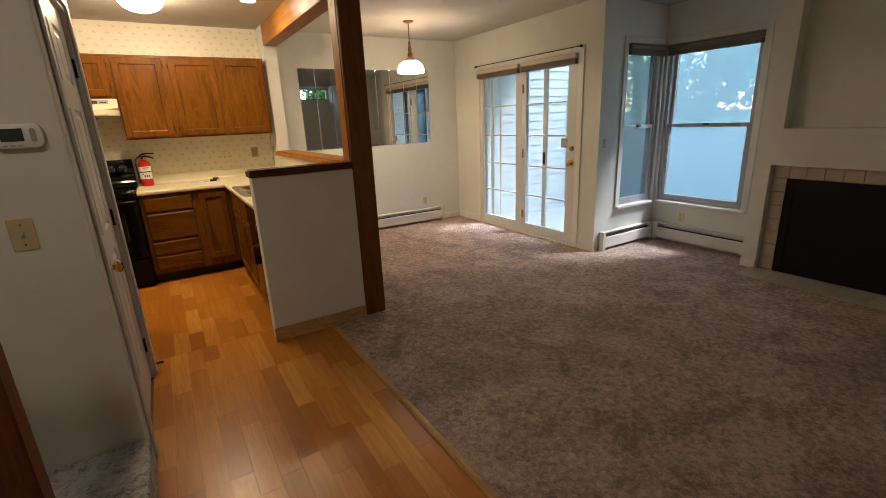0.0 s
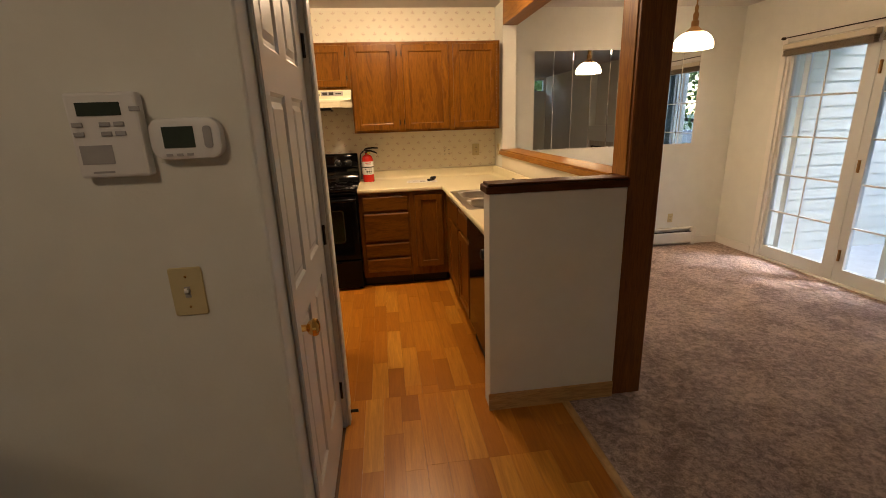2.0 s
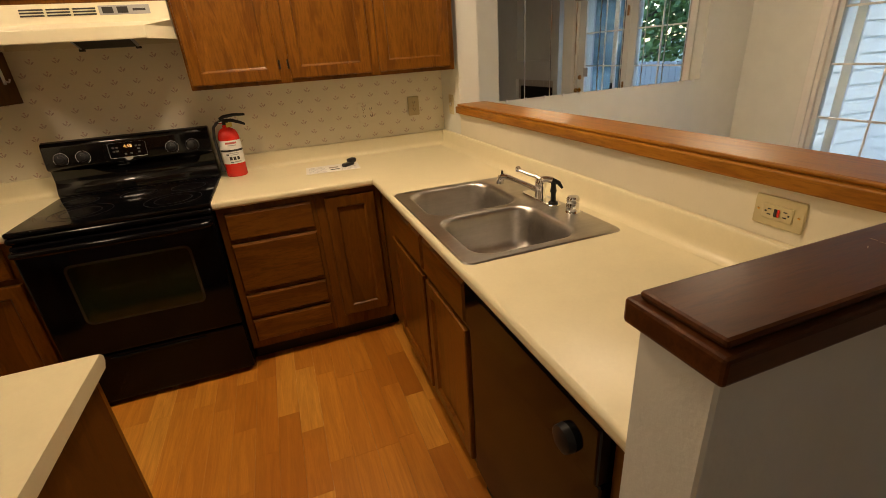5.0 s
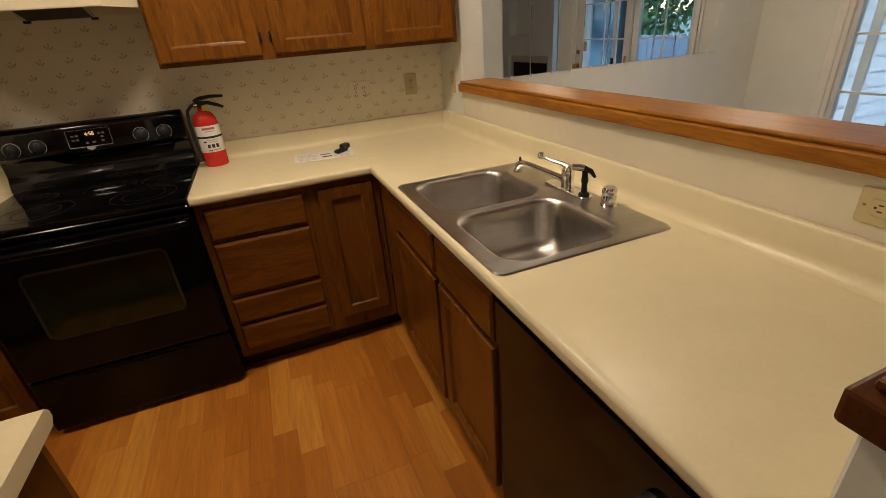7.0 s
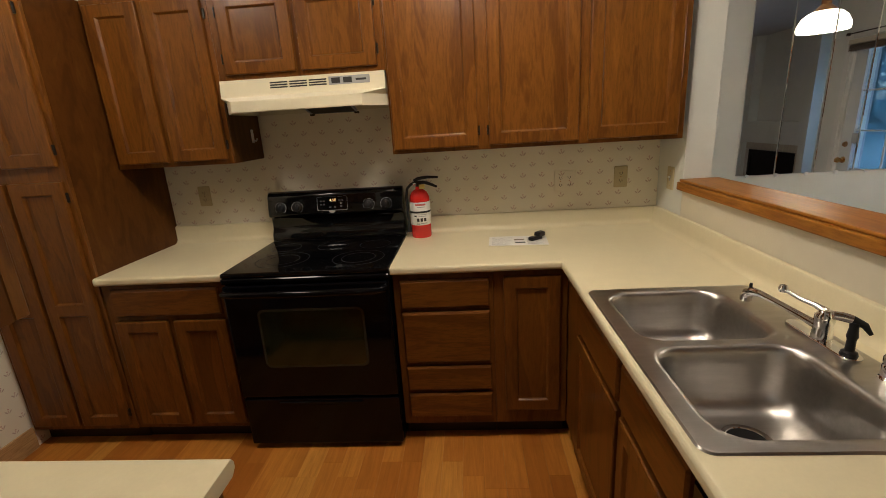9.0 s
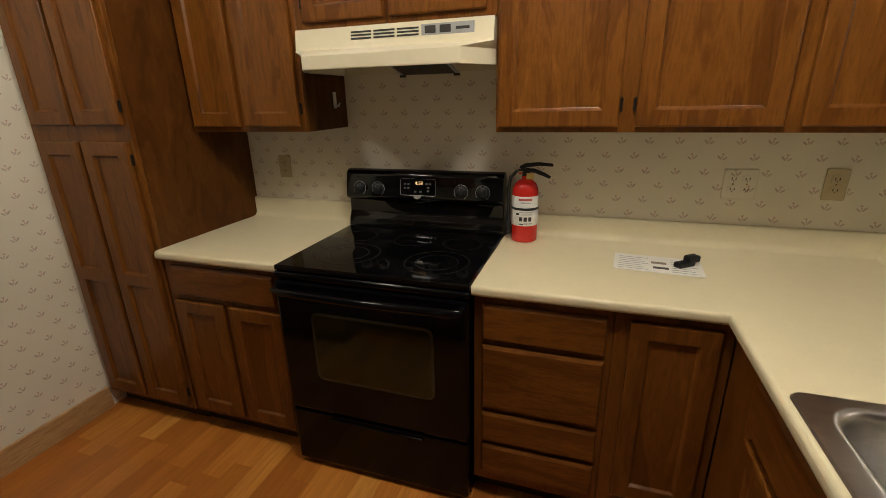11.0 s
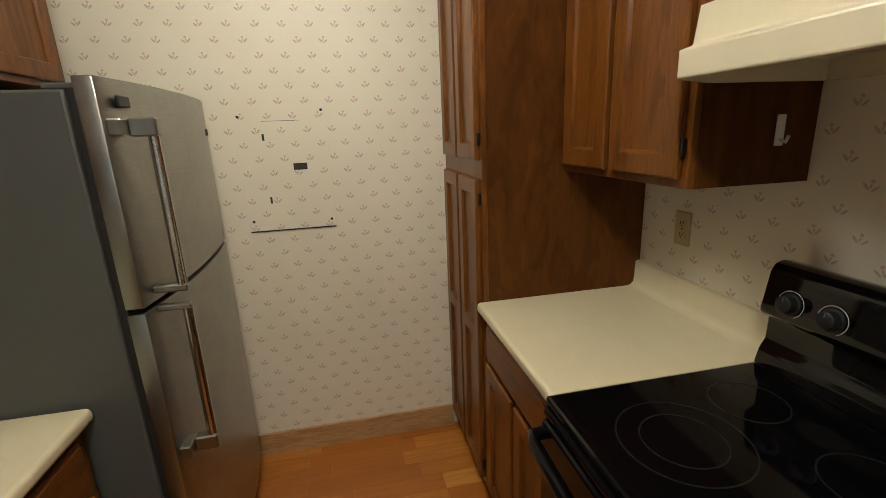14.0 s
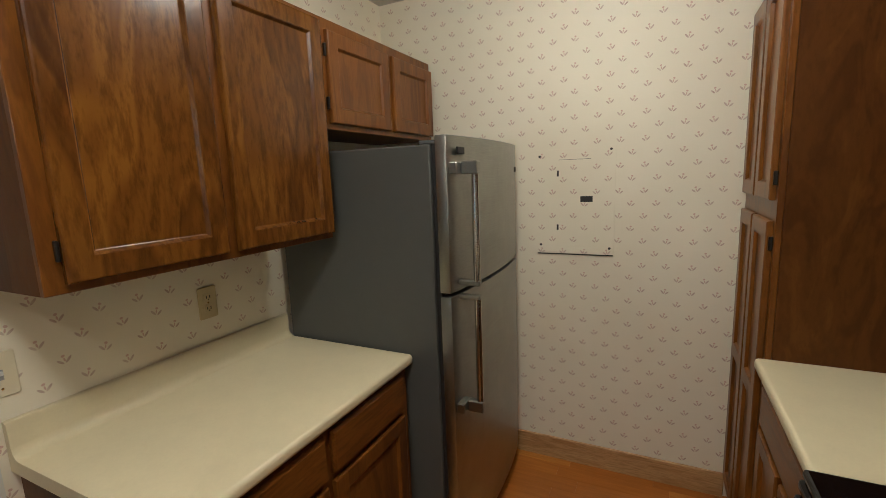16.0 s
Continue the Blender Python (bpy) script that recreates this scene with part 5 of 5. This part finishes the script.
part("hose", tube([(-0.016, 0, 0.292), (-0.04, 0.0, 0.290), (-0.062, 0.0, 0.268), (-0.070, 0.0, 0.22), (-0.068, 0.0, 0.14), (-0.066, 0.0, 0.06)], 0.0075, 12), RUBBER, fe, "", True)
part("nozzle", tube([(-0.066, 0, 0.075), (-0.066, 0, 0.03)], [0.010, 0.013], 12), RUBBER, fe)
part("hose_ferrule", tube([(-0.016, 0, 0.292), (-0.032, 0, 0.291)], 0.0105, 12), CHROME, fe)
part("pin_tag", boxes((0.0, 0.03, -0.018, -0.016, 0.262, 0.286)), YELLOWTAG, fe, "yellow inspection tag")

# papers and a small black clip on the worktop
pp = thing("leaflet", (0.51, 5.46, 0.9145), -4, "white printed leaflet lying on the worktop", "leaflet")
part("sheet", boxes((-0.145, 0.145, -0.085, 0.085, 0, 0.0025)), PAPERW, pp)
for k in range(7):
    z0 = -0.07 + 0.02 * k
    for x0, x1 in ((-0.13, -0.03), (0.045, 0.13)):
        part("print_line", boxes((x0, x1 - 0.012 * (k % 3), z0, z0 + 0.004, 0.0025, 0.0029)), GREYBTN, pp)
part("print_picture", boxes((-0.02, 0.03, 0.0, 0.022, 0.0025, 0.0030)), SLAT, pp)
part("print_picture", boxes((-0.015, 0.035, -0.05, -0.03, 0.0025, 0.0030)), GREYSLOT, pp)
sc = thing("black_scraper", (0.602, 5.462, 0.917), 40, "small black plastic scraper lying on the leaflet", "scraper")
part("handle", boxes((-0.045, 0.03, -0.016, 0.016, 0.0, 0.02), bevel=0.006, seg=2), BLACKMAT, sc)
part("grip", boxes((0.0, 0.05, -0.018, 0.018, 0.012, 0.038), bevel=0.008, seg=2), BLACKMAT, sc)

rsc = random.Random(12)
WORN = plain("worn_finish_scratch", (0.34, 0.22, 0.11), 0.5)
cap = bpy.data.objects["half_wall_top"]
for k in range(16):
    x, y, a, ln = rsc.gauss(1.03, 0.05), rsc.uniform(3.175, 3.255), rsc.uniform(0, 180), rsc.uniform(0.008, 0.03)
    ob = part("scratch", boxes((-ln / 2, ln / 2, -0.0007, 0.0007, 0, 0.0004)), WORN, cap)
    ob.matrix_basis = pose(x, y, 1.1851, 0, 0, a)
# ---- outlets, switches, thermostats ----
def plate(name, at, turn, label, cat, fitting, w=0.072, h=0.115, mat=IVORY):
    """A cover plate on a wall: local x is width, the room is on -y."""
    t = thing(name, at, turn, label, cat)
    part("cover_plate", prism(round_rect(-w / 2, w / 2, -h / 2, h / 2, 0.006), 0.0005, 0.006, bevel=0.002, axis="y"), mat, t).matrix_basis = pose(0, -0.006, 0)
    n = 2 if w > 0.1 else 1
    for g in range(n):
        gx = (g - (n - 1) / 2) * 0.046
        if fitting == "outlet":
            for s in (-0.02, 0.02):
                r = part("receptacle", prism(round_rect(gx - 0.017, gx + 0.017, s - 0.014, s + 0.014, 0.008), -0.0085, -0.006, axis="y"), mat, t)
                part("slot", boxes((gx - 0.008, gx - 0.005, -0.0092, -0.0084, s - 0.004, s + 0.006), (gx + 0.005, gx + 0.008, -0.0092, -0.0084, s - 0.004, s + 0.006), (gx - 0.002, gx + 0.002, -0.0092, -0.0084, s - 0.010, s - 0.006)), GREYSLOT, r)
        else:
            tg = part("toggle_base", boxes((gx - 0.006, gx + 0.006, -0.0075, -0.006, -0.013, 0.013)), GREYBTN, t)
            part("toggle", boxes((gx - 0.004, gx + 0.004, -0.016, -0.0075, 0.0, 0.010), bevel=0.001), WHITEPLASTIC, tg)
        for s in (-0.036, 0.036):
            part("screw", lathe([(0, 0.0008), (0.003, 0.0005), (0.003, 0)], 10, pose(gx, -0.006, s if fitting != "outlet" else 0, 90, 0, 0)), BRASS, t)
    return t
plate("wall_outlet", (1.10, KB, 1.172), 0, "ivory duplex outlet on the wallpaper", "outlet", "outlet")
plate("wall_outlet", (0.80, KB, 1.163), 0, "wallpapered outlet cover on the splash wall", "outlet", "outlet", 0.115, mat=PAPER_X)
plate("wall_outlet", (-1.255, KB, 1.181), 0, "ivory outlet beside the pantry", "outlet", "outlet")
plate("light_switch", (1.30, 5.60, 1.172), -90, "ivory switch on the wall pier", "switch", "switch")
gf = thing("safety_outlet", (1.30, 3.56, 1.072), -90, "ivory safety outlet laid sideways with red and black buttons", "outlet")
part("cover_plate", prism(round_rect(-0.0575, 0.0575, -0.036, 0.036, 0.005), -0.006, 0.0, bevel=0.002, axis="y"), IVORY, gf)
face = part("socket_face", boxes((-0.034, 0.034, -0.010, -0.006, -0.0165, 0.0165), bevel=0.001), IVORY, gf)
part("test_button", boxes((-0.0065, -0.0005, -0.0125, -0.010, -0.009, 0.009), bevel=0.0008), GREYSLOT, face, "black test button")
part("reset_button", boxes((0.0005, 0.0065, -0.0125, -0.010, -0.009, 0.009), bevel=0.0008), RED, face, "red reset button")
for s in (-1, 1):
    part("slot", boxes((s * 0.018 - 0.004, s * 0.018 + 0.004, -0.0108, -0.0098, 0.005, 0.0075), (s * 0.018 - 0.004, s * 0.018 + 0.004, -0.0108, -0.0098, -0.0075, -0.005), (s * 0.026 - 0.002, s * 0.026 + 0.002, -0.0108, -0.0098, -0.002, 0.002)), GREYSLOT, face)
    part("screw", lathe([(0, 0.0012), (0.003, 0.0008), (0.003, 0)], 10, pose(s * 0.046, -0.006, 0, 90, 0, 0)), BRASS, gf)
plate("wall_outlet", (-0.80, KW, 1.127), 180, "ivory outlet above the worktop beside the fridge", "outlet", "outlet")
plate("light_switch", (-0.209, KW, 1.100), 180, "pale cream switch plate at the worktop's end", "switch", "switch", 0.115, mat=ALMOND)
plate("light_switch", (-0.297, 2.2, 1.115), 0, "ivory toggle switch below the thermostat", "switch", "switch")
plate("light_switch", (4.02, 3.2, 1.14), 0, "small ivory switch beside the bay window", "switch", "switch", 0.05, 0.09)
plate("wall_outlet", (BX, 2.84, 0.30), -90, "ivory outlet below the bay window", "outlet", "outlet", 0.06, 0.1)
plate("wall_outlet", (3.33, KB, 0.32), 0, "ivory outlet above the dining heater", "outlet", "outlet", 0.06, 0.1)

th = thing("thermostat", (-0.232, 2.2, 1.451), label="white rounded digital thermostat", category="thermostat")
bm = prism(round_rect(-0.069, 0.069, -0.041, 0.041, 0.026), -0.03, -0.001, axis="y", bevel=0.006, seg=2)
part("housing", bm, WHITEPLASTIC, th, "", True)
part("screen", boxes((-0.042, 0.018, -0.0312, -0.0302, -0.018, 0.024), bevel=0.0003), LCD, th, "dark green display")
for k in range(3):
    part("button", boxes((-0.035 + 0.02 * k - 0.006, -0.035 + 0.02 * k + 0.006, -0.032, -0.030, -0.034, -0.029)), GREYBTN, th)
part("rocker", prism(round_rect(0.036, 0.052, -0.020, 0.024, 0.007), -0.0325, -0.030, axis="y"), GREYBTN, th)
ap = thing("alarm_panel", (-0.376, 2.2, 1.462), label="square white alarm keypad with small screen", category="alarm panel")
part("housing", boxes((-0.066, 0.066, -0.03, -0.001, -0.082, 0.082), bevel=0.006, seg=2), WHITEPLASTIC, ap)
part("screen", boxes((-0.045, 0.035, -0.0315, -0.0302, 0.038, 0.063)), LCD, ap)
for x, z in ((0.0, 0.022), (0.026, 0.022), (0.0, 0.004), (0.026, 0.004), (-0.05, 0.022), (-0.05, 0.004), (0.06, 0.05)):
    part("button", boxes((x - 0.009, x + 0.011, -0.033, -0.030, z - 0.005, z + 0.004), bevel=0.001), GREYBTN, ap)
part("speaker_grille", boxes((-0.055, 0.005, -0.0312, -0.0302, -0.055, -0.018)), GREYBTN, ap)
part("print", boxes((-0.04, 0.0, -0.0310, -0.0302, -0.073, -0.069)), GREYBTN, ap)

# papered breaker panel on the end wall
ep = thing("breaker_panel", (KL, 4.424, 1.39), 90, "papered-over breaker panel cover with screws and a slot", "breaker panel")
part("cover", boxes((-0.186, 0.186, -0.004, -0.0005, -0.257, 0.257), bevel=0.001), PAPER_Y, ep)
part("inner_door", boxes((-0.08, 0.095, -0.0052, -0.0042, -0.22, 0.205), bevel=0.0008), PAPER_Y, ep)
part("slot", boxes((0.028, 0.085, -0.0065, -0.0053, 0.0, 0.028)), GREYSLOT, ep, "black latch slot")
for x, z in ((-0.17, 0.225), (0.165, 0.245), (-0.165, -0.215), (0.165, -0.225)):
    part("screw", lathe([(0, 0.002), (0.006, 0.001), (0.006, 0)], 12, pose(x, -0.004, z, 90, 0, 0)), GREYSLOT, ep)
for z in (0.14, -0.125):
    part("hinge_slot", boxes((-0.085, -0.076, -0.0062, -0.005, z - 0.014, z + 0.014)), GREYSLOT, ep)
part("seam", boxes((-0.182, 0.182, -0.0055, -0.0008, -0.262, -0.258)), GREYSLOT, ep)
part("seam", boxes((-0.08, 0.075, -0.006, -0.0053, 0.2045, 0.206)), GREYSLOT, ep)

# ---- outside ----
CONCRETE = plain("patio_concrete", (0.52, 0.52, 0.50), 0.85, vary=0.12, scale=8)
GROUND = plain("lawn_ground", (0.05, 0.075, 0.025), 0.95, vary=0.4, scale=6)
SIDING = plain("cream_lap_siding", (0.70, 0.67, 0.57), 0.6, vary=0.05, scale=9)
FENCE = plain("red_brown_fence", (0.20, 0.085, 0.06), 0.8, vary=0.2, scale=9)
PALE = plain("pale_grey_fence", (0.55, 0.56, 0.56), 0.8, vary=0.1, scale=9)
BARK = plain("tree_bark", (0.09, 0.065, 0.045), 0.9, vary=0.4, scale=14, bump=0.5)
def leaf_mat(name, a, b):
    n = Nodes(name, 0.55)
    g = n.t.nodes.new("ShaderNodeNewGeometry").outputs["Random Per Island"]
    n.color(n.ramp(g, (0.0, a), (1.0, b)))
    n.b.inputs["Subsurface Weight"].default_value = 0.0
    return n.m
LEAF = leaf_mat("tree_leaves", (0.06, 0.11, 0.022), (0.16, 0.24, 0.06))
tagged(solid("ground", boxes((-300, 300, -300, 300, -0.6, -0.25)), GROUND), "grassy ground outside", "ground", kind="structure")
tagged(solid("patio_slab", boxes((4.075, 6.6, 3.345, 5.6, -0.25, -0.06), bevel=0.01), CONCRETE), "pale concrete patio slab", "patio", kind="structure")
ow = thing("outside_wall", (4.08, 5.42, 0), label="cream lap-sided house wing beside the patio", category="house wall", kind="structure")
part("sheathing", boxes((0.0, 1.75, 0.02, 0.15, -0.3, 3.4)), SIDING, ow)
for k in range(29):
    z = -0.2 + 0.12 * k
    part("siding_board", prism([(0.019, z), (-0.012, z), (-0.002, z + 0.128), (0.019, z + 0.128)], 0.0, 1.75, axis="x"), SIDING, ow)
part("corner_board", boxes((1.751, 1.88, -0.03, 0.15, -0.3, 3.4), bevel=0.004), TRIM, ow)
def board_fence(name, at, turn, length, h, mat, label, w=0.14):
    f = thing(name, at, turn, label, "fence")
    for k in range(int(length / w)):
        part("fence_board", prism([(k * w + 0.004, -0.3), ((k + 1) * w - 0.004, -0.3), ((k + 1) * w - 0.004, h - 0.03), ((k + 1) * w - 0.03, h), (k * w + 0.03, h), (k * w + 0.004, h - 0.03)], 0, 0.02, axis="y"), mat, f)
    part("fence_rail", boxes((0, length, 0.021, 0.06, 0.1, 0.19), (0, length, 0.021, 0.06, h - 0.35, h - 0.26)), mat, f)
    return f
board_fence("fence", (7.2, 8.0, 0), -90, 3.5, 1.15, FENCE, "red-brown board fence beyond the patio")
board_fence("fence", (7.0, 4.5, 0), -90, 7.2, 1.08, PALE, "pale weathered board fence outside the bay window")

def tree(at, h, spread, seed, leaves):
    rnd = random.Random(seed)
    t = thing("tree", at, label="leafy green deciduous tree behind the fence", category="tree", group="trees outside")
    bm = tube([(0, 0, -0.3), (0.05, 0.02, h * 0.25), (-0.04, 0.05, h * 0.5), (0.06, -0.03, h * 0.85)], [0.17, 0.13, 0.09, 0.03], 9)
    tips = []
    for i in range(11):
        z = h * (0.22 + 0.055 * i)
        a = rnd.uniform(0, 6.28)
        r = spread * rnd.uniform(0.55, 1.0) * (1 - 0.035 * i)
        end = (r * math.cos(a), r * math.sin(a), z + r * rnd.uniform(0.25, 0.7))
        tube([(0, 0, z), (end[0] * 0.5, end[1] * 0.5, z + (end[2] - z) * 0.4), end], [0.06, 0.035, 0.012], 6, bm)
        tips += [end, (end[0] * 0.6, end[1] * 0.6, z + (end[2] - z) * 0.55)]
    part("trunk", bm, BARK, t)
    vs, fs = [], []
    for k in range(leaves):
        c = rnd.choice(tips)
        p = Vector([c[i] + rnd.gauss(0, spread * 0.22) for i in range(3)])
        s = rnd.uniform(0.05, 0.12)
        u = Vector([rnd.gauss(0, 1) for _ in range(3)]).normalized()
        w = u.orthogonal().normalized()
        n0 = len(vs)
        vs += [p - u * s, p + w * s * 0.5, p + u * s, p - w * s * 0.5]
        fs.append((n0, n0 + 1, n0 + 2, n0 + 3))
    me = bpy.data.meshes.new("crown")
    me.from_pydata([tuple(v) for v in vs], [], fs)
    me.materials.append(LEAF)
    cr = new("crown", me)
    cr.parent = t
    return t
tree((9.6, 5.2, -0.25), 5.5, 1.8, 1, 7000)
tree((9.9, 2.2, -0.25), 6.0, 2.0, 2, 7000)
tree((8.8, -1.2, -0.25), 5.2, 1.9, 3, 6000)
tree((5.6, -6.5, -0.25), 5.8, 2.0, 4, 6000)
tree((11.5, 8.2, -0.25), 6.0, 2.2, 5, 6000)
tree((2.6, -7.0, -0.25), 6.0, 2.2, 6, 6000)
def bush(at, r, seed):
    rnd = random.Random(seed)
    t = thing("shrub", at, label="low green shrub by the fence", category="shrub", group="shrubs outside")
    part("stems", tube([(0, 0, -0.2), (0.05, 0, r)], 0.02, 6), BARK, t)
    vs, fs = [], []
    for k in range(900):
        p = Vector((rnd.gauss(0, r * 0.45), rnd.gauss(0, r * 0.45), abs(rnd.gauss(r * 0.5, r * 0.4))))
        u = Vector([rnd.gauss(0, 1) for _ in range(3)]).normalized()
        w = u.orthogonal()
        n0 = len(vs)
        s = rnd.uniform(0.025, 0.05)
        vs += [p - u * s, p + w * s * 0.5, p + u * s, p - w * s * 0.5]
        fs.append((n0, n0 + 1, n0 + 2, n0 + 3))
    me = bpy.data.meshes.new("foliage")
    me.from_pydata([tuple(v) for v in vs], [], fs)
    me.materials.append(LEAF)
    o = new("foliage", me)
    o.parent = t
bush((7.2, 4.6, -0.25), 0.35, 1)
bush((7.4, 3.9, -0.25), 0.3, 2)

# ---- laminate floor strips ----
def strip_mat():
    n = Nodes("honey_laminate", 0.3)
    n.b.inputs["Specular IOR Level"].default_value = 0.4
    r = n.t.nodes.new("ShaderNodeObjectInfo").outputs["Random"]
    v = n.coords((22, 1.6, 1), offset_random=True)
    g = n.noise(v, 1.6, 4, 0.6, 1.2)
    fine = n.noise(n.coords((150, 6, 1), offset_random=True), 2.0, 4, 0.7)
    tone = n.ramp(r, (0.0, (0.39, 0.134, 0.010)), (0.35, (0.49, 0.183, 0.016)), (0.7, (0.59, 0.242, 0.024)), (1.0, (0.69, 0.335, 0.048)))
    c = n.mix(n.math("MULTIPLY", n.ramp(g, (0.35, (1, 1, 1)), (0.65, (0, 0, 0))), 0.40), tone, (0.26, 0.080, 0.009))
    c = n.mix(n.math("MULTIPLY", n.ramp(fine, (0.4, (1, 1, 1)), (0.55, (0, 0, 0))), 0.16), c, (0.2, 0.07, 0.015))
    n.color(c)
    n.rough(fine, 0.24, 0.36)
    n.bump(fine, 0.05, 0.0006)
    return n.m
STRIPM = strip_mat()
floor_ob = bpy.data.objects["floor"]
rs = random.Random(4)
SWID = 0.0945
meshes = {}
def strip_mesh(length):
    if length not in meshes:
        bm = boxes((0.0003, SWID - 0.0003, 0.0003, length - 0.0003, -0.009, 0.0))
        me = bpy.data.meshes.new("floor_strip")
        bm.to_mesh(me)
        bm.free()
        me.materials.append(STRIPM)
        meshes[length] = me
    return meshes[length]
def lay(x0, x1, y0, y1, loose):
    far = []
    for c in range(int(math.ceil((x1 - x0) / SWID))):
        x = x1 - (c + 1) * SWID
        if x < x0 - SWID * 0.5:
            break
        y = y1
        first = rs.choice((0.22, 0.38, 0.54, 0.31))
        while y > y0 + 0.01:
            ln = first or rs.choice((0.34, 0.40, 0.46, 0.52, 0.58))
            first = None
            if y - ln < y0:
                ln = round(y - y0, 3)
            y -= ln
            o = new("floor_strip", strip_mesh(round(ln, 3)))
            o.parent = floor_ob
            o.location = (x, y, 0)
lay(-0.098, 1.016, 0.35, 3.36, False)
lay(-2.04, 0.762, 3.36, 5.20, False)
rest = []
for c in range(12):
    for k in range(5):
        rest.append((1.016 - (c + 1) * SWID + 0.0003, 1.016 - c * SWID - 0.0003, SOUTH + 0.47 * k + 0.0003, SOUTH + 0.47 * (k + 1) - 0.0003, -0.009, 0.0))
tagged(part("floor_strips_rest", boxes(*rest), STRIPM, floor_ob), kind="stuff")
